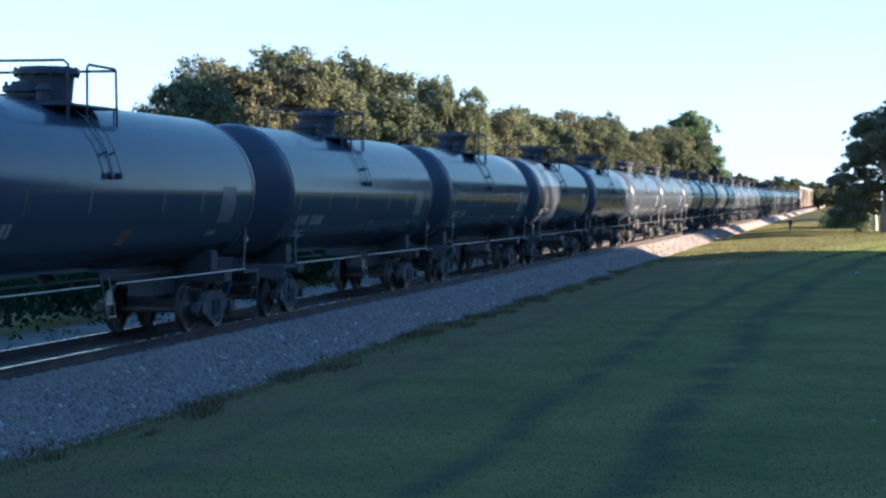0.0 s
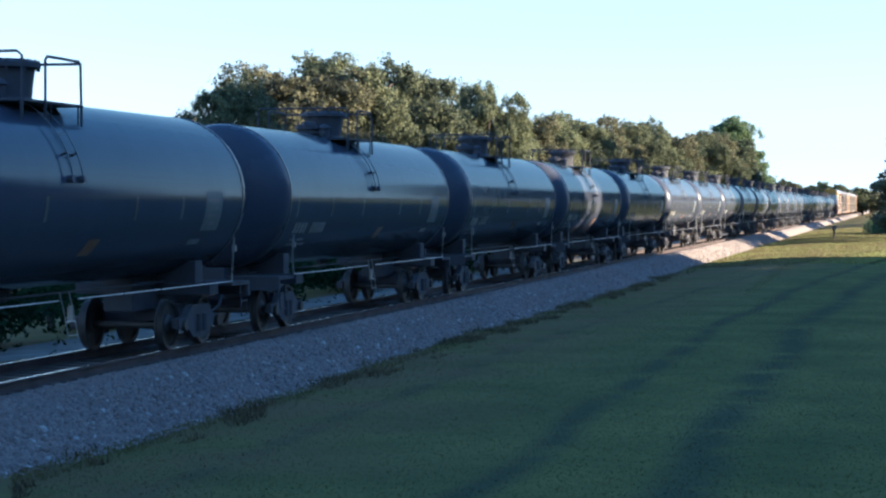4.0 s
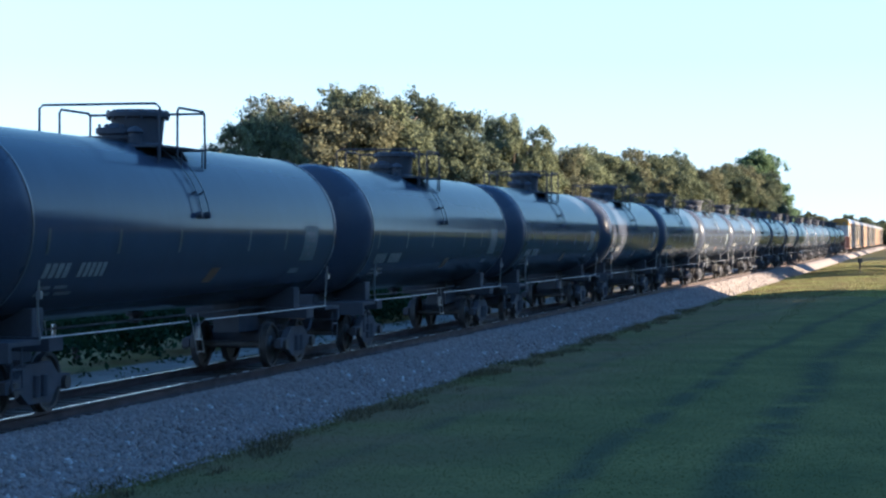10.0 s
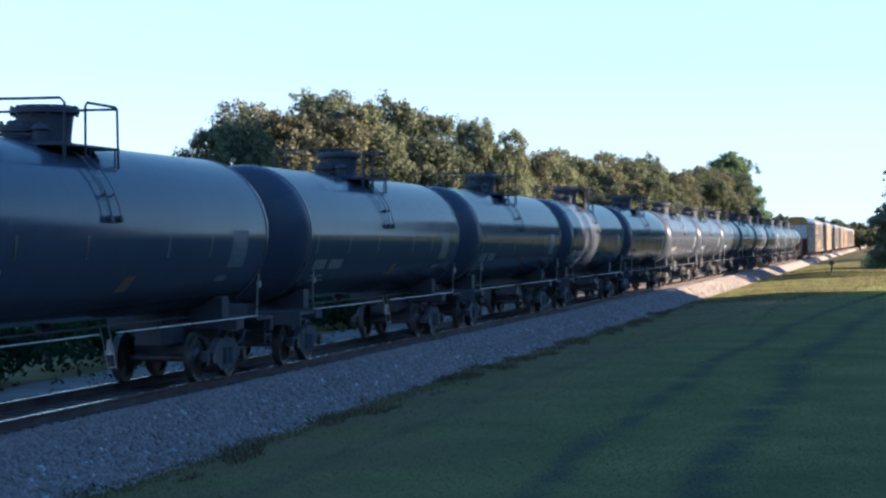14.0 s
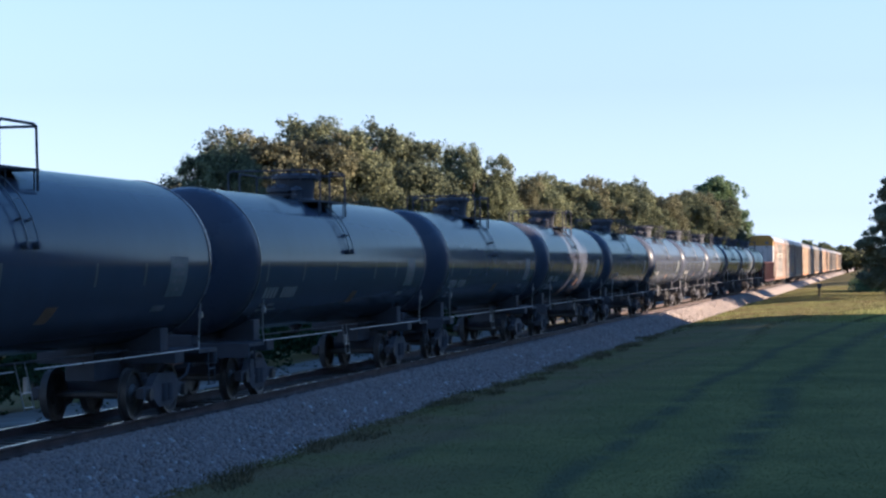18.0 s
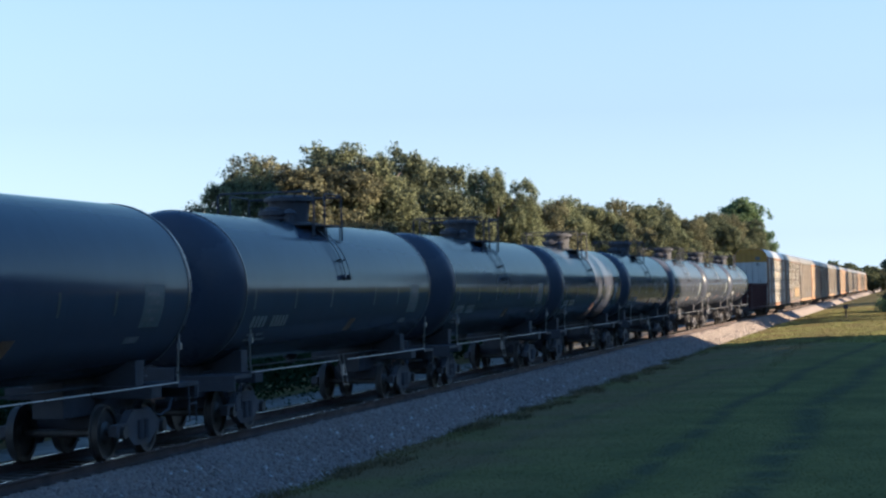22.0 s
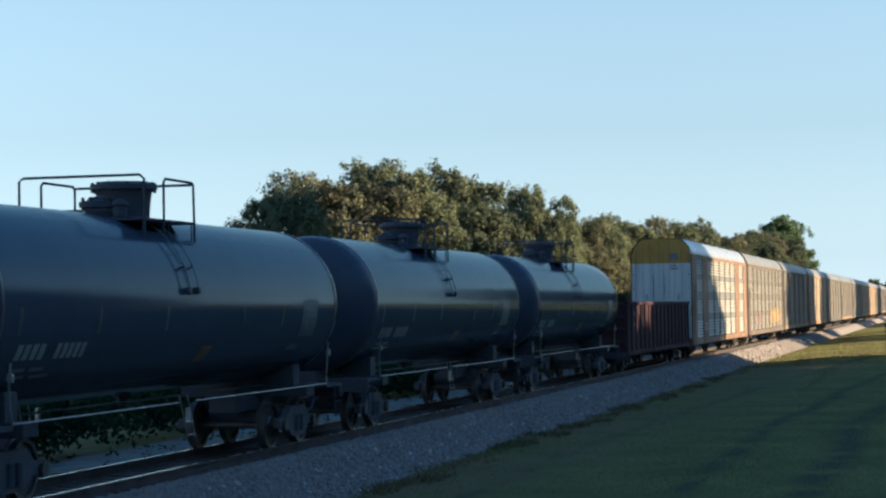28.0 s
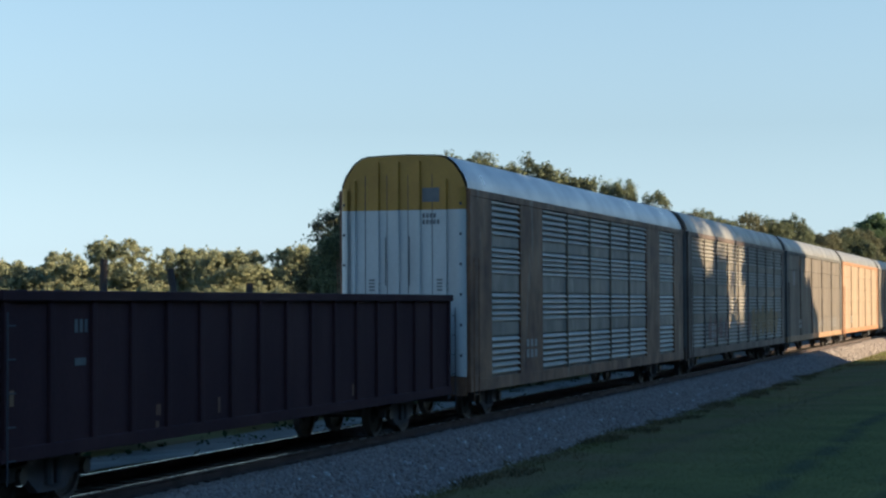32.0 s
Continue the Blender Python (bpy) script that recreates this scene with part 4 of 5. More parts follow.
        top.faces.new(b[::-1])
        for i in range(len(poly)):
            top.faces.new((a[i], a[(i + 1) % len(poly)], b[(i + 1) % len(poly)], b[i]))
        bmesh.ops.recalc_face_normals(top, faces=top.faces)
        part("end_door_top", top, top_m, car, "yellow painted door top" if top_m is ENDYELLOW else "")
        for x in (-1.18, -0.62, -0.14, 0.36, 0.98):
            yc = y + s * 0.085
            part("door_rib", boxes((x - 0.05, x + 0.05, yc - 0.035, yc + 0.035, 1.12, split - 0.004), bevel=0.015), low_m, door)
            ztop = 5.9 if abs(x) < 0.9 else 5.5
            part("door_rib", boxes((x - 0.05, x + 0.05, yc - 0.035, yc + 0.035, split + 0.004, ztop), bevel=0.015), top_m, door)
        for sx, (za, zb, skin) in itertools.product((-1, 1), ((1.06, split, low_m), (split + 0.004, 5.30, top_m))):
            bm = bmesh.new()
            prev = None
            for k in range(7):
                a2 = math.pi / 2 * k / 6
                x, yy = sx * (1.30 + 0.17 * math.sin(a2)), y + s * (0.02 + 0.16 * math.cos(a2))
                cur = [bm.verts.new((x, yy, z)) for z in (za, zb)]
                if prev:
                    bm.faces.new((prev[0], prev[1], cur[1], cur[0])).smooth = True
                prev = cur
            part("corner_panel", bm, skin, door, "rounded white corner panel" if skin is ENDWHITE else "")
        for x in (-0.91, -0.39, 0.11, 0.68):
            part("door_seam", boxes((x - 0.008, x + 0.008, min(y + s * 0.05, y + s * 0.054), max(y + s * 0.05, y + s * 0.054), 1.1, 5.6)), BLACK, door)
        for x in (-0.40, 0.16):
            bm = bmesh.new()
            tube(bm, [(x, y + s * 0.13, 3.1), (x, y + s * 0.13, 4.2)], 0.012, 6)
            part("lock_rod", bm, BLACK, door)
        bm = boxes((0.45, 0.85, min(y + s * 0.052, y + s * 0.056), max(y + s * 0.052, y + s * 0.056), 4.98, 5.30))
        part("emblem_plate", bm, GREYDECAL, door, "faded grey emblem plate")
        bm = bmesh.new()
        for r_ in range(2):
            for k in range(4 + r_):
                box(bm, 0.45 + k * 0.085, 0.51 + k * 0.085, min(y + s * 0.052, y + s * 0.056), max(y + s * 0.052, y + s * 0.056), 4.62 - r_ * 0.14, 4.72 - r_ * 0.14)
        part("stencil_marks", bm, GREYDECAL, door, "grey stencilled mark blocks")
        for xs in (-0.82, 0.78):
            for r_ in range(4):
                part("stencil_line", boxes((xs, xs + 0.26 - 0.04 * (r_ % 2), min(y + s * 0.052, y + s * 0.056), max(y + s * 0.052, y + s * 0.056), 2.98 + r_ * 0.075, 3.02 + r_ * 0.075)), GREYDECAL, door, "faint grey stencilled line")
        for sx in (-1, 1):
            for k in range(6):
                part("bolt", boxes((sx * 1.38 - 0.025, sx * 1.38 + 0.025, min(y + s * 0.155, y + s * 0.18), max(y + s * 0.155, y + s * 0.18), 1.5 + k * 0.68, 1.56 + k * 0.68)), BLACK, door)
        part("end_sill", boxes((-1.45, 1.45, y - 0.1, y + 0.1, 0.62, 1.06), bevel=0.02), frame_m, car)
    part("deck", boxes((-1.40, 1.40, y0 + 0.12, y1 - 0.12, 0.95, 1.05), (-1.40, 1.40, y0 + 0.12, y1 - 0.12, 3.0, 3.06)), BLACK, car, "inner car decks")
    part("centre_sill", boxes((-0.32, 0.32, 0.9, RACK_L - 0.9, 0.55, 0.95)), BLACK, car)
    if graffiti:
        rng = random.Random(12)
        for k, (yc, half, zc, tall) in enumerate(((5.4, 0.55, 1.7, 0.42), (6.6, 0.5, 1.6, 0.48), (7.9, 0.6, 1.7, 0.4), (9.3, 0.45, 1.65, 0.45), (15.8, 0.6, 1.75, 0.5), (17.1, 0.7, 1.85, 0.62),
                                                  (18.6, 0.75, 1.8, 0.6), (20.1, 0.65, 1.9, 0.66), (21.5, 0.7, 1.8, 0.55), (23.0, 0.8, 1.85, 0.6), (24.6, 0.65, 1.75, 0.5))):
            bm = bmesh.new()
            z = zc - tall
            while z < zc + tall:
                h = half * math.sqrt(max(0.05, 1 - ((z + 0.05 - zc) / tall) ** 2)) * rng.uniform(0.75, 1.1)
                o = rng.uniform(-0.08, 0.08)
                box(bm, w + 0.046, w + 0.050, yc + o - h, yc + o + h, z, z + 0.085)
                z += 0.1
            part("graffiti_letter", bm, (GRAFPINK, GRAFYELLOW)[k > 4], car, "faded spray-painted graffiti letter")
    if sill_m is FRAMEYEL:
        rng = random.Random(5)
        for k in range(11):
            ya = 12.6 + k * 1.3 + rng.uniform(-0.2, 0.2)
            part("paint_drip", boxes((w + 0.014, w + 0.018, ya, ya + rng.uniform(0.12, 0.5), rng.uniform(1.05, 1.3), rng.uniform(1.55, 1.84))), GREYDECAL, car, "pale spray-painted drip mark")
        part("paper_patch", boxes((w + 0.014, w + 0.018, 3.2, 4.3, 3.56, 4.28)), GREYDECAL, car, "pale square patch")
    truck(car, 3.7)
    truck(car, RACK_L - 3.7)
    couplers(car, RACK_L)
    return car


# ---------------------------------------------------------------- trees


def crown_mesh(name, seed, clumps, n, size, material):
    """Many small folded leaves on clumps (x, y, z, r)."""
    rng = np.random.default_rng(seed)
    c = np.array(clumps, float)
    wgt = c[:, 3] ** 2
    idx = rng.choice(len(c), n, p=wgt / wgt.sum())
    d = rng.normal(size=(n, 3))
    d /= np.linalg.norm(d, axis=1)[:, None]
    d[:, 2] = np.where(d[:, 2] < -0.4, -d[:, 2] * 0.6, d[:, 2])
    rad = c[idx, 3] * (0.30 + 0.75 * rng.uniform(0, 1, n) ** 0.6) * np.where(rng.uniform(0, 1, n) < 0.05, rng.uniform(1.05, 1.3, n), 1.0)
    stretch = rng.uniform(0.7, 1.35, (len(c), 3))
    pos = c[idx, :3] + d * rad[:, None] * stretch[idx]
    nor = d * 0.35 + rng.normal(size=(n, 3)) * 0.6 + np.array([0, 0, 0.2])
    nor /= np.linalg.norm(nor, axis=1)[:, None]
    u = np.cross(nor, rng.normal(size=(n, 3)))
    u /= np.linalg.norm(u, axis=1)[:, None]
    v = np.cross(nor, u)
    s = size * rng.uniform(0.6, 1.4, n)[:, None]
    verts = np.stack([pos - u * s, pos - v * s * 0.55 + nor * s * 0.15, pos + u * s, pos + v * s * 0.55 + nor * s * 0.15], 1).reshape(-1, 3)
    faces = np.arange(n * 4).reshape(-1, 4)
    return raw(name, verts, faces, material)


def bough_crown(name, seed, rx, rz, zc, boughs, tufts, n, size, material, lump=0.30, flat=0.7, uneven=0.30, taper=0.0, droop=0.0):
    """Leaves in tufts on rounded boughs, with dark gaps between the boughs."""
    rng = np.random.default_rng(seed)
    d = rng.normal(size=(boughs, 3))
    d /= np.linalg.norm(d, axis=1)[:, None]
    low = d[:, 2] < -0.72
    d[low, 2] *= -1
    bulge = np.array([1 + uneven * noise.noise(Vector((a * 1.7 + seed, b * 1.7, c * 1.7))) + 0.6 * uneven * noise.noise(Vector((a * 4.1, b * 4.1 + seed, c * 4.1))) for a, b, c in d])
    q = np.where(rng.uniform(0, 1, boughs) < 0.28, rng.uniform(0.25, 0.6, boughs), rng.uniform(0.70, 0.90, boughs)) * bulge
    mid = d * q[:, None] * np.array([rx, rx, rz])
    mid[:, 2] += zc
    narrow = 1.0 - taper * np.clip(mid[:, 2:] / (zc + rz), 0, 1)
    mid[:, :2] *= narrow
    br = rx * lump * rng.uniform(0.45, 1.2, boughs) * (1.0 - 0.5 * taper * np.clip(mid[:, 2] / (zc + rz), 0, 1))
    k = rng.choice(boughs, tufts, p=br ** 2 / (br ** 2).sum())
    e = rng.normal(size=(tufts, 3)) + d[k] * 0.55 + np.array([0, 0, 0.2])
    e /= np.linalg.norm(e, axis=1)[:, None]
    tp = mid[k] + e * (br[k] * rng.uniform(0.60, 1.08, tufts))[:, None] * np.array([1, 1, flat])
    tp[:, 2] -= droop * np.hypot(tp[:, 0], tp[:, 1]) / rx
    tr = br[k] * rng.uniform(0.16, 0.36, tufts)
    i = rng.choice(tufts, n, p=tr ** 2 / (tr ** 2).sum())
    g = rng.normal(size=(n, 3))
    g /= np.linalg.norm(g, axis=1)[:, None]
    tr = tr * np.where(rng.uniform(0, 1, tufts) < 0.12, 1.6, 1.0)
    pos = tp[i] + g * (tr[i] * rng.uniform(0.1, 1.05, n) ** 0.5)[:, None] * np.array([1, 1, 0.8])
    nor = g * 0.35 + e[i] * 0.55 + rng.normal(size=(n, 3)) * 0.42
    nor /= np.linalg.norm(nor, axis=1)[:, None]
    u = np.cross(nor, rng.normal(size=(n, 3)))
    u /= np.linalg.norm(u, axis=1)[:, None]
    v = np.cross(nor, u)
    s = size * rng.uniform(0.6, 1.4, n)[:, None]
    verts = np.stack([pos - u * s, pos - v * s * 0.6 + nor * s * 0.15, pos + u * s, pos + v * s * 0.6 + nor * s * 0.15], 1).reshape(-1, 3)
    return raw(name, verts, np.arange(n * 4).reshape(-1, 4), material)


def trunk_bm(seed, h, r, spread, limbs=7):
    rng = random.Random(seed)
    bm = bmesh.new()
    pts = [(rng.uniform(-0.1, 0.1) * k, rng.uniform(-0.1, 0.1) * k, h * k / 4) for k in range(5)]
    tube(bm, pts, [r * 1.35, r, r * 0.85, r * 0.62, r * 0.3], 10)
    for k in range(limbs):
        a = 2 * math.pi * k / limbs + rng.uniform(-0.3, 0.3)
        z0 = h * rng.uniform(0.25, 0.75)
        L = spread * rng.uniform(0.6, 1.0)
        tube(bm, [(0, 0, z0), (0.4 * L * math.cos(a), 0.4 * L * math.sin(a), z0 + 0.22 * h), (L * math.cos(a), L * math.sin(a), z0 + 0.42 * h)], [r * 0.5, r * 0.32, r * 0.1], 7)
    return bm


def make_tree(name, label, category, group, crown, trunk_bmesh, bark):
    t = new(name)
    part("trunk", trunk_bmesh, bark, t)
    c = new("crown", crown)
    c.parent = t
    return tagged(t, label, category, group)


def place(src, x, y, scale, zs=None, rz=0.0, z=None):
    o = copy_thing(src, Matrix())
    o.location = (x, y, GRASS_Z - 0.15 if z is None else z)
    o.rotation_euler = (0, 0, rz)
    o.scale = (scale, scale, zs or scale)
    return o


# unit trees about 10 m tall
def tree_kinds():
    kinds = []
    for i, m in enumerate((OAK, OAKWARM, OAK)):
        crown = bough_crown("oak_crown", 11 + i, 4.5, 4.3, 5.2, 150, 2700, 98000, 0.072, m, 0.24, 0.75, 0.45)
        kinds.append(make_tree("oak_tree", "broad olive-green oak tree behind the railway", "tree", "trees behind the railway", crown, trunk_bm(31 + i, 7.5, 0.28, 3.2), BARK))
    rng = random.Random(5)
    crown = bough_crown("tall_tree_crown", 17, 4.6, 4.6, 5.0, 130, 2200, 60000, 0.085, PINE, 0.26, 0.55, 0.25, 0.52)
    tall = make_tree("tall_tree", "tall pointed green tree at the end of the tree line", "tree", "trees behind the railway", crown, trunk_bm(41, 8.2, 0.2, 0.9, 4), BARK)
    crown = bough_crown("cedar_crown", 19, 3.5, 4.7, 5.0, 210, 2800, 92000, 0.068, CEDAR, 0.21, 0.45, 0.42, 0.22, 0.5)
    cedar = make_tree("cedar_tree", "dark ragged cedar tree with a pale sunlit trunk by the lawn", "tree", "trees beside the lawn", crown, trunk_bm(43, 8.0, 0.3, 1.2, 5), PALEBARK)
    crown = bough_crown("scrub_crown", 23, 4.5, 4.0, 4.6, 90, 1000, 26000, 0.12, SCRUB, 0.26, 0.8, 0.45)
    scrub = make_tree("scrub_tree", "pale olive sunlit scrub tree in the far field", "tree", "far field trees", crown, trunk_bm(45, 7.0, 0.2, 3.0), BARK)
    # High crown on a bare trunk, shaped to shade the oaks above the train.
    cl = [(rng.uniform(-3, 3), rng.uniform(-3, 3), rng.uniform(23.5, 31), rng.uniform(0.7, 1.3)) for k in range(60)]
    crown = crown_mesh("high_pine_crown", 29, cl, 24000, 0.16, PINE)
    pine = make_tree("pine_tree", "unseen tall bare-trunked pine added to shade the oaks", "tree", "wood beside the lawn", crown, trunk_bm(47, 29.0, 0.32, 1.5, 5), BARK)
    far = []
    for i, m in enumerate((OAK, OAKWARM)):
        crown = bough_crown("far_oak_crown", 61 + i, 4.6, 4.4, 5.2, 60, 600, 22000, 0.21, m)
        far.append(make_tree("oak_tree", "olive-green oak tree in the wood", "tree", "trees of the wood", crown, trunk_bm(65 + i, 7.5, 0.28, 3.2), BARK))
    crown = bough_crown("far_cedar_crown", 71, 3.5, 4.7, 5.0, 70, 700, 20000, 0.20, CEDAR, 0.32, 0.6, 0.35, 0.2)
    far.append(make_tree("cedar_tree", "dark cedar tree in the row beside the lawn", "tree", "trees beside the lawn", crown, trunk_bm(67, 8.0, 0.3, 1.2, 5), BARK))
    return kinds, tall, cedar, scrub, pine, far


OAKS, TALL, CEDAR_T, SCRUB_T, PINE_T, FAR_T = tree_kinds()


def plant():
    rng = random.Random(8)
    FAR_T[0].location, FAR_T[1].location, FAR_T[2].location = (44, 20, -0.9), (46, 55, -0.9), (11, 166.5, -0.5)
    for o, k in zip(FAR_T, (1.3, 1.3, 1.65)):
        o.scale = (k, k, k)
    # the line of oaks behind the track: place along the track, crown top above the rail
    line = [(-29.3, 85.0, 8.3, 0.66), (-30.2, 95.5, 9.4, 1.20), (-28.2, 100.2, 10.4, 1.12), (-28, 114.8, 10.9, 1.08), (-34, 121, 9.6, 1.3),
            (-27.0, 131.4, 10.8, 0.78), (-28, 141, 9.0, 0.80), (-27, 147, 9.2, 0.90), (-28, 157, 9.7, 1.00), (-27, 169, 10.2, 1.05), (-27.5, 185, 10.8, 1.10),
            (-27, 203, 10.9, 1.10), (-28, 222, 12.0, 1.05), (-27, 238, 11.1, 1.10), (-28, 254, 11.1, 1.20), (-27, 277, 12.3, 1.25),
            (-28, 301, 13.4, 1.30), (-27, 318, 14.0, 1.30), (-27.5, 332, 13.3, 1.30)]
    for i, (x, y, top, s) in enumerate(line):
        src = OAKS[i % 3]
        crown = [c for c in src.children if c.name.startswith("crown")][0].data
        co = np.empty(len(crown.vertices) * 3, np.float32)
        crown.vertices.foreach_get("co", co)
        zs = (top + 0.9) / float(np.percentile(co[2::3], 99.75))
        if i < 3:
            src.location, src.rotation_euler, src.scale = (x, y, GRASS_Z - 0.15), (0, 0, rng.uniform(0, 6)), (s, s, zs)
        else:
            place(src, x, y, s, zs, rng.uniform(0, 6))
    TALL.location, TALL.scale = (-27.5, 346, GRASS_Z - 0.2), (1.85, 1.85, 2.03)
    place(TALL, -30, 362, 1.5, 1.6, 2.0)
    # behind the line, closing gaps
    for i in range(12):
        place(FAR_T[i % 2], -38 + rng.uniform(-3, 3), 165 + i * 15, 1.05, 0.92 + 0.02 * i, rng.uniform(0, 6))
    # far woods past the end of the line
    for i in range(34):
        x = -62 + i * 2.0 + rng.uniform(-1, 1)
        tall = 1.42 - 0.60 * max(0.0, min(1.0, (x + 62) / 54.0))
        o = place(FAR_T[i % 2], x, 660 + rng.uniform(-30, 60), rng.uniform(0.8, 1.1), rng.uniform(0.85, 1.1) * tall, rng.uniform(0, 6))
        tagged(o, "distant dark green tree on the horizon", "tree", "distant trees")
    # far field trees past the open side
    SCRUB_T.location, SCRUB_T.scale = (-119, 244, -1.2), (1.35, 1.35, 1.42)
    for i in range(30):
        place(SCRUB_T, -84 - i * 2.3 + rng.uniform(-1, 1), 250 + rng.uniform(-14, 14), rng.uniform(0.8, 1.35), rng.uniform(0.85, 1.35), rng.uniform(0, 6), -1.2)
    for i in range(30):
        place(SCRUB_T, -80 - i * 2.4 + rng.uniform(-1, 1), 232 + rng.uniform(-6, 6), rng.uniform(0.6, 0.9), rng.uniform(0.55, 0.75), rng.uniform(0, 6), -1.2)
    # cedars by the lawn: one stands forward, the row behind it shades lawn and train in stretches
    CEDAR_T.location, CEDAR_T.scale = (3.2, 188, -2.0), (1.66, 1.66, 1.43)
    for x, y, s in ((12, 173, 1.9), (11, 180, 1.85), (12, 188.5, 1.8), (11, 207.5, 1.6), (12, 213, 1.8), (12, 285.5, 1.7), (12, 293, 1.9),
                    (13, 301, 1.9), (12, 309, 1.8), (13, 318, 1.9), (14, 326, 1.6), (14, 371, 1.8), (15, 381, 1.8), (15, 424, 1.8), (16, 436, 1.8), (17, 480, 1.9), (18, 520, 1.9)):
        place(FAR_T[2], x, y, s, s * 1.05, rng.uniform(0, 6), -0.5)
    # the tall wood beside and behind the standpoint, which shades lawn and train
    for i in range(16):
        for x, end, h in ((30 + rng.uniform(-1, 1), 107, (2.0, 2.05, 1.70)[i] if i < 3 else 2.05), (37 + rng.uniform(-2, 2), 101, (2.2, 1.74, 2.1)[i] if i < 3 else 2.35)):
            o = place(FAR_T[(i + int(x)) % 2], x, end - i * 12.4 + (rng.uniform(-2, 2) if i else 0), 1.5, h, rng.uniform(0, 6))
            tagged(o, "tall shady oak tree of the wood beside the lawn", "tree", "wood beside the lawn")
    for i in range(15):
        o = place(FAR_T[i % 2], 44 + rng.uniform(-1, 1), 70 - i * 9, 1.5, 2.5, rng.uniform(0, 6))
        tagged(o, "tall shady oak tree of the wood beside the lawn", "tree", "wood beside the lawn")
    # lower oaks at the end of the wood, unseen, added to extend its shade
    for x, y, s in ((29, 111.5, 1.25), (28, 117, 1.2), (34, 112.5, 1.75)):
        o = place(FAR_T[0], x, y, s, s * 0.98, rng.uniform(0, 6))
        tagged(o, "unseen low dense oak added to fill the wood's shade", "tree", "wood beside the lawn")
    o = copy_thing(PINE_T, Matrix())
    o.location, o.scale = (-24.9, 700, -1.0), (0.55, 0.55, 0.37)
    tagged(o, "distant lone pine tree on the horizon", "tree", "distant trees")
    # Pines added out of view, whose crowns shade the near end of the oaks.
    for i in range(7):
        o = PINE_T if i == 0 else copy_thing(PINE_T, Matrix())
        o.location, o.rotation_euler = (49 + rng.uniform(-1, 1), 104 - i * 5.2, -0.9), (0, 0, rng.uniform(0, 6))
        o.scale = (1, 1, 0.84 if i < 2 else 1.0)
    # Unseen low oaks added to stop sun passing under the wood's crowns.
    for i in range(34):
        o = place(FAR_T[i % 2], 27 + rng.uniform(-1.5, 1.5), 112 - i * 5.4, 1.0, rng.uniform(0.75, 1.0) * (1.4 if 2 < i < 7 else 1.0), rng.uniform(0, 6))
        tagged(o, "unseen low dense oak added to fill the wood's shade", "tree", "wood beside the lawn")


plant()


def brush(name, seed, n, x0, x1, y0, y1, h, size, material, label):
    rng = np.random.default_rng(seed)
    cl = []
    m = int((y1 - y0) * 3.0)
    for k in range(m):
        r = rng.uniform(0.35, 0.8) * h
        cl.append((rng.uniform(x0, x1), rng.uniform(y0, y1), GRASS_Z - 0.25 + r * 0.6 + rng.uniform(0, 0.35) * h, r))
    ob = new(name, crown_mesh(name, seed + 1, cl, n, size, material))
    return tagged(ob, label, "brush", kind="stuff")


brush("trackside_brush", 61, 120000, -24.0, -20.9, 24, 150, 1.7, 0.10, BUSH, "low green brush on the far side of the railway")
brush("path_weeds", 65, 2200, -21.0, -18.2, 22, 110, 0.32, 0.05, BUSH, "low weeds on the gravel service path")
brush("field_scrub", 63, 26000, -62.0, -34.0, 50, 110, 1.5, 0.16, SCRUB, "pale sunlit scrub in the far field")

brush("lawn_shrubs", 67, 9000, -2.4, 1.5, 205, 222, 1.7, 0.12, PINE, "low green shrubs at the foot of the cedar")

# far-side service path
bm = bmesh.new()
prev = None
for j in range(160):
    y = 20 + j * 1.5
    cur = []
    for x in (-20.9, -20.4, -20.0, -19.6, -19.2, -18.7):
        xx = x + 0.25 * noise.noise(Vector((x, y * 0.2, 0)))
        cur.append(bm.verts.new((xx, y, ground_height(xx, y) + 0.04)))
    if prev:
        for k in range(5):
            bm.faces.new((prev[k], prev[k + 1], cur[k + 1], cur[k]))
    prev = cur
tagged(mesh_ob("service_path", bm, DIRT), "worn gravel service path behind the railway", "path", kind="structure")


def blades(name, seed, n, x0, x1, y0, y1, power, h0, h1, w0, w1, material, label, patchy=None):
    rng = np.random.default_rng(seed)
    y = y0 + (y1 - y0) * rng.uniform(0, 1, n) ** power
    x = rng.uniform(x0, x1, n)
    keep = (x > -0.47 * y)
    x, y = x[keep], y[keep]
    if patchy is not None:
        keep = np.array([noise.noise(Vector((a * 0.9, b * 0.45, seed))) > patchy for a, b in zip(x, y)])
        x, y = x[keep], y[keep]
    n = len(x)
    z = np.array([ground_height(a, b) for a, b in zip(x, y)])
    a = rng.uniform(0, 6.28, n)
    h = rng.uniform(h0, h1, n)
    wd = rng.uniform(w0, w1, n)
    lean = rng.normal(size=(n, 2)) * h1 * 0.4
    v = np.stack([np.stack([x - np.cos(a) * wd, y - np.sin(a) * wd, z - 0.01], 1), np.stack([x + np.cos(a) * wd, y + np.sin(a) * wd, z - 0.01], 1), np.stack([x + lean[:, 0], y + lean[:, 1], z + h], 1)], 1)
    ob = new(name, raw(name, v.reshape(-1, 3), np.arange(n * 3).reshape(-1, 3), material))
    return tagged(ob, label, "grass", kind="stuff")


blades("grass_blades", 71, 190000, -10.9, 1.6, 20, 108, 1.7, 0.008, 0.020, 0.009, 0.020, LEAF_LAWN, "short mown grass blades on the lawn")
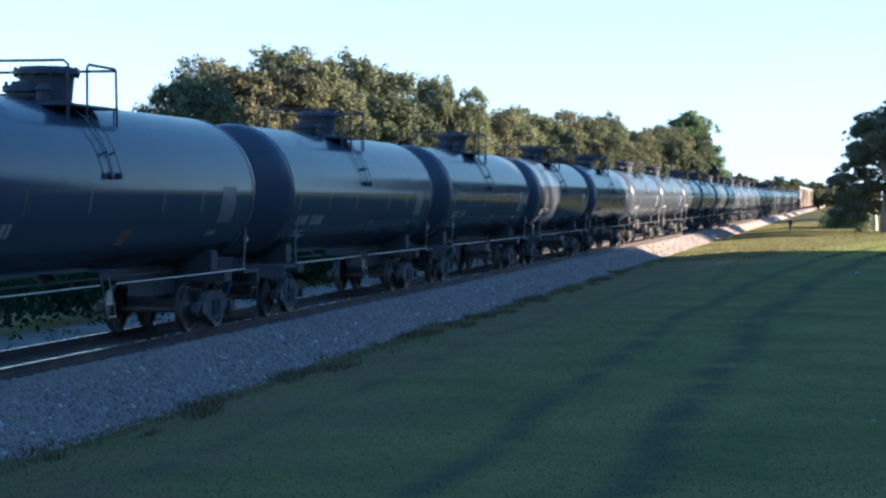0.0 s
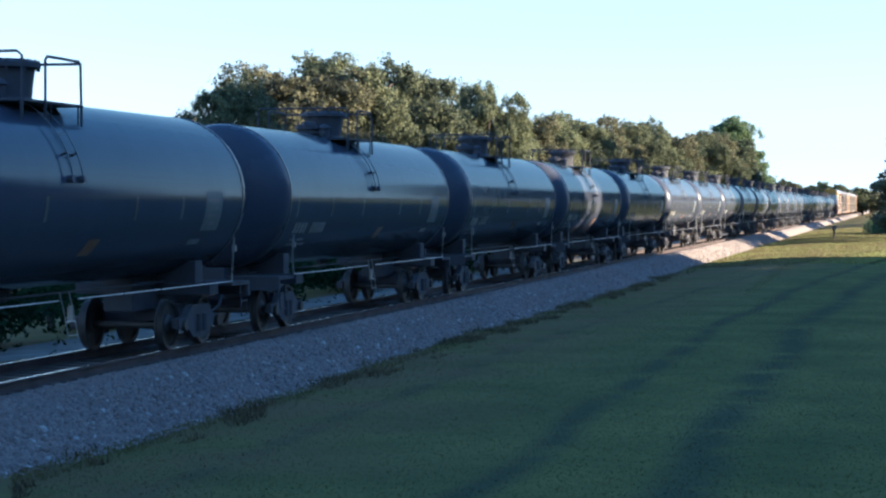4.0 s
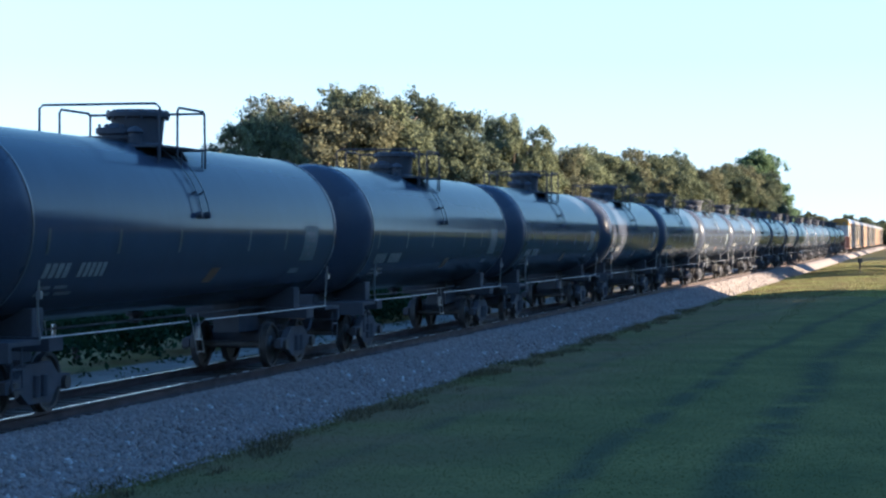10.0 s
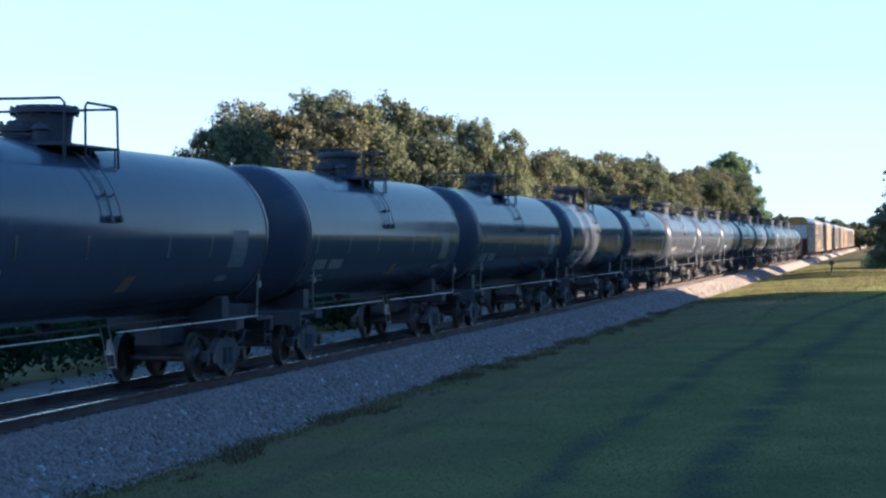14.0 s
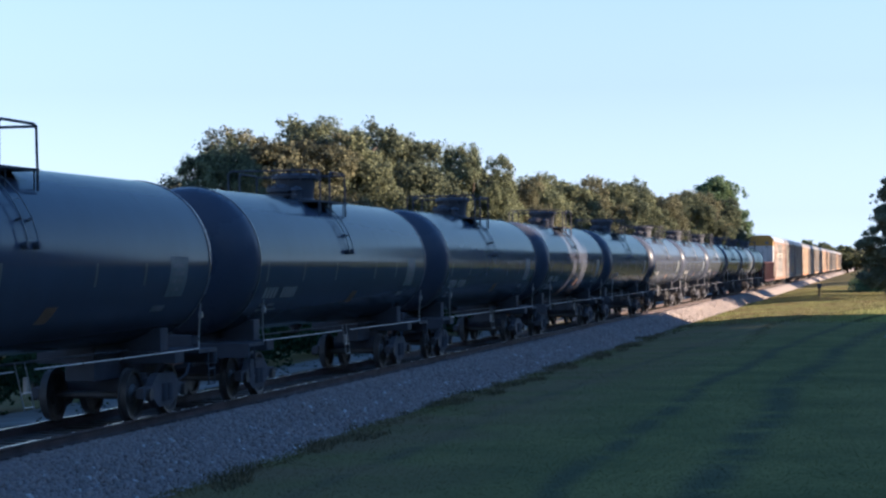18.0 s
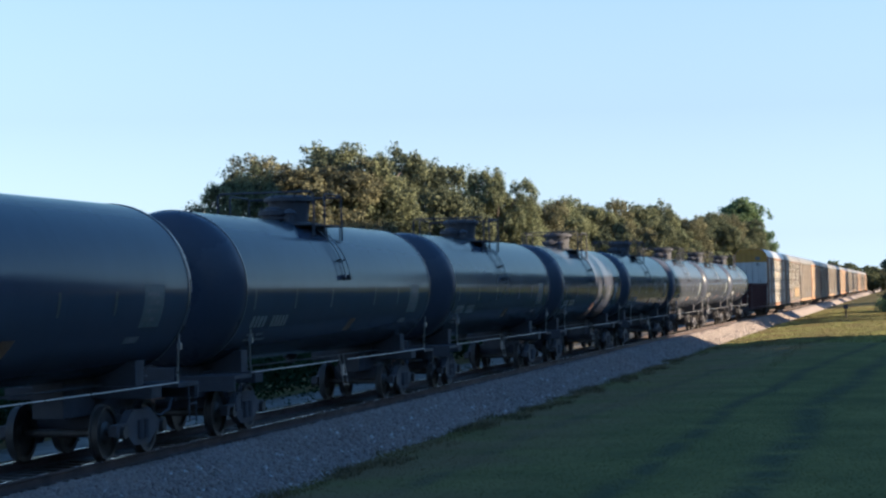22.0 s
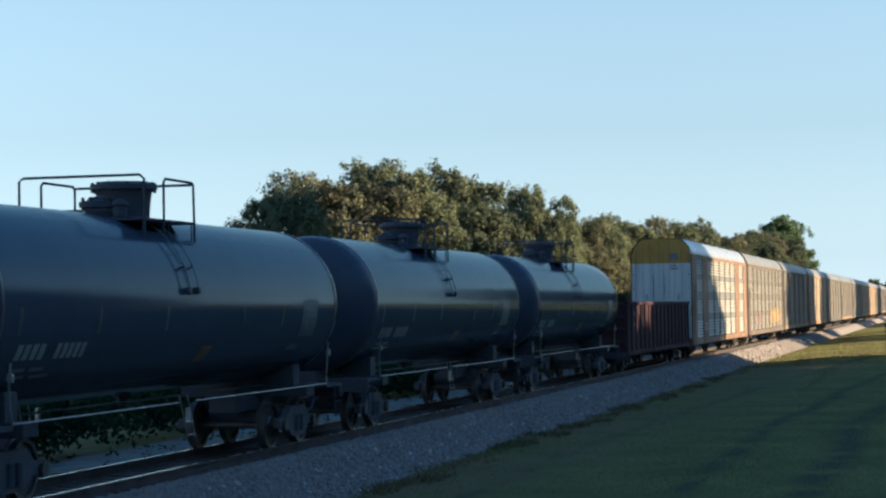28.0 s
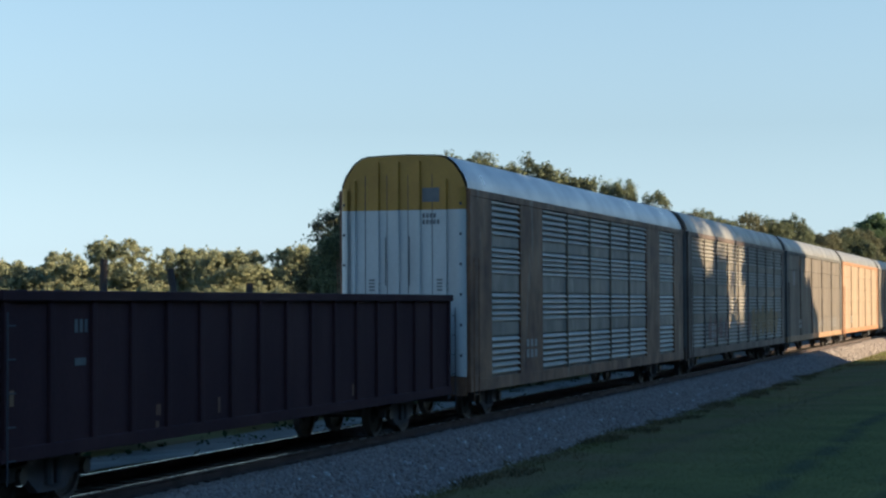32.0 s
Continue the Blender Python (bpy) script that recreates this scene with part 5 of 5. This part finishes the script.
# Beyond the edge of the shade the tufts take the paler, sunlit colour.
blades("lawn_tufts", 72, 260000, -10.6, 12.0, 106, 260, 0.8, 0.04, 0.10, 0.03, 0.07, BLADE, "grass tufts with sunlight in their pale yellow colour")


blades("verge_grass", 76, 13000, -11.2, -10.3, 20, 112, 1.5, 0.02, 0.07, 0.008, 0.018, LEAF_LAWN, "ragged uncut grass along the foot of the ballast")
blades("dry_verge_grass", 78, 26000, -11.45, -9.9, 20, 112, 1.4, 0.04, 0.15, 0.009, 0.020, DRYGRASS, "dry brown uncut grass clumps along the ballast", 0.12)

# old posts behind the railway, leaning
for x, y, top, lean in ((-25.0, 49.55, 3.95, 2), (-24.5, 55.0, 3.85, -10), (-25.0, 60.2, 3.4, 1)):
    bm = bmesh.new()
    tube(bm, [(0, 0, 0), (0, 0, (top + 1.1) * 0.5), (0, 0, top + 1.1)], [0.125, 0.12, 0.11], 10)
    o = mesh_ob("wooden_post", bm, POSTWOOD)
    o.matrix_basis = pose(x, y, -1.1, 0, lean, 0)
    tagged(o, "weathered dark wooden post leaning in the field", "post", "old wooden posts")

# pale broken trunk at the foot of the cedar
bm = bmesh.new()
tube(bm, [(0, 0, -0.3), (0.03, 0, 0.8), (-0.04, 0.02, 1.9), (-0.10, 0, 2.75)], [0.30, 0.24, 0.20, 0.13], 10)
tube(bm, [(-0.03, 0, 1.7), (0.25, 0.05, 2.1), (0.38, 0.05, 2.5)], [0.09, 0.07, 0.03], 7)
snag = mesh_ob("tree_snag", bm, PALEBARK, True)
snag.location = (2.2, 196, -0.45)
tagged(snag, "pale weathered broken tree trunk beside the dark cedar", "tree trunk")

# pale scraps lying on the lawn
for x, y, r in ((0.26, 88.4, 0.13), (0.34, 31.2, 0.045)):
    bm = bmesh.new()
    bmesh.ops.create_icosphere(bm, subdivisions=2, radius=r)
    for v in bm.verts:
        v.co *= 1 + 0.25 * noise.noise(v.co * 9 + Vector((x, y, 0)))
        v.co.z *= 0.45
    o = mesh_ob("pale_stone", bm, STENCIL, True)
    o.location = (x, y, ground_height(x, y) + 0.25 * r)
    tagged(o, "small pale stone lying in the grass", "stone", "pale stones on the lawn")

# small marker by the lawn
o = new("trackside_marker")
o.location = (-5.36, 180, -0.55)
bm = bmesh.new()
tube(bm, [(0, 0, -0.2), (0, 0, 1.0)], 0.085, 8)
part("post", bm, POSTWOOD, o)
part("box", boxes((-0.2, 0.2, -0.17, 0.17, 0.98, 1.38), bevel=0.03), BLACK, o)
tagged(o, "small dark box on a post beside the lawn", "marker post")

build_track()

# ---------------------------------------------------------------- the train
RACK_Q = 497.0        # where the first autorack begins at the start
CARS = []


def place_car(car, q):
    CARS.append((car, q))


def build_train():
    tank = tank_car()
    g0 = RACK_Q - GOND_L
    place_car(tank, g0 - TANK_L)
    for k in range(2, 27):
        place_car(copy_thing(tank, Matrix()), g0 - TANK_L * k)
    place_car(gondola(), g0)
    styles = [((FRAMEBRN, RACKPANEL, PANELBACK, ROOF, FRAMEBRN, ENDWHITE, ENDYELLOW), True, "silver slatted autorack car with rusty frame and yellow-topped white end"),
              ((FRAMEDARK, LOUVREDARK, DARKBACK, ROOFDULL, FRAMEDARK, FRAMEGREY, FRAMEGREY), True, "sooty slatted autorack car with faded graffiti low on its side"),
              ((FRAMEGREY, RACKDARK, BLACK, ROOFDULL, FRAMEYEL, FRAMEGREY, FRAMEGREY), False, "weathered grey-tan autorack car with seamed sheets and yellow sill"),
              ((FRAMEORANGE, RACKTAN, BLACK, ROOFDULL, FRAMEORANGE, FRAMEGREY, FRAMEGREY), False, "tan autorack car with faded orange frame"),
              ((FRAMEGREY, RACKDARK, BLACK, ROOFDULL, FRAMEGREY, FRAMEGREY, FRAMEGREY), False, "dusty grey autorack car with sooty grey frame")]
    made = []
    for k, (style, detail, label) in enumerate(styles):
        made.append(tagged(autorack(style, detail, k == 1), label, "autorack car", "autorack cars of the train"))
    order = [0, 1, 2, 3, 4, 2, 4, 3, 3, 4, 2, 4, 3, 2, 4, 3]
    used = set()
    for k, i in enumerate(order):
        car = made[i] if i not in used else copy_thing(made[i], Matrix())
        used.add(i)
        place_car(car, RACK_Q + RACK_L * k)


build_train()


# seconds, metres rolled: it slows a little on the way
ROLLED = [(0, 0.0), (2, 28.97), (5, 72.19), (7, 101.0), (9, 129.55), (11, 158.1), (13, 186.65), (16, 229.5),
          (19, 272.2), (22, 314.75), (25, 357.05), (28, 398.95), (30, 427.1), (32, 455.0)]


WHEEL_R = 0.457


def wheel_turns(way):
    """Rows of a wheel that rolls with its car, a fifth of a turn each."""
    times = [t for t, gone in ROLLED]
    dist = [gone for t, gone in ROLLED]
    n = int(dist[-1] / WHEEL_R / radians(72)) + 1
    rows = []
    for k in range(n + 1):
        gone = dist[-1] * k / n
        rows.append((float(np.interp(gone, dist, times)), pose(0, 0, 0, way * math.degrees(gone / WHEEL_R), 0, 0)))
    return rows


def motions():
    for car, q in CARS:
        walk(car, [(t, pose(TRACK_X, q - gone, 0)) for t, gone in ROLLED])
    # every wheel turns under its car; those on the same side share one set of keys
    first = {}
    for w in [o for o in bpy.data.objects if o.name.split(".")[0] == "wheel"]:
        m = w.matrix_basis.copy()
        side = 1 if m[0][3] < 0 else -1
        w.delta_location, w.delta_rotation_quaternion = m.translation, m.to_quaternion()
        w.matrix_basis = Matrix()
        w.rotation_mode = "QUATERNION"
        if side not in first:
            first[side] = w
            walk(w, wheel_turns(1 if m[0][0] > 0 else -1))
        else:
            w.animation_data_create()
            w.animation_data.action = first[side].animation_data.action
            w.animation_data.action_slot = first[side].animation_data.action_slot


motions()
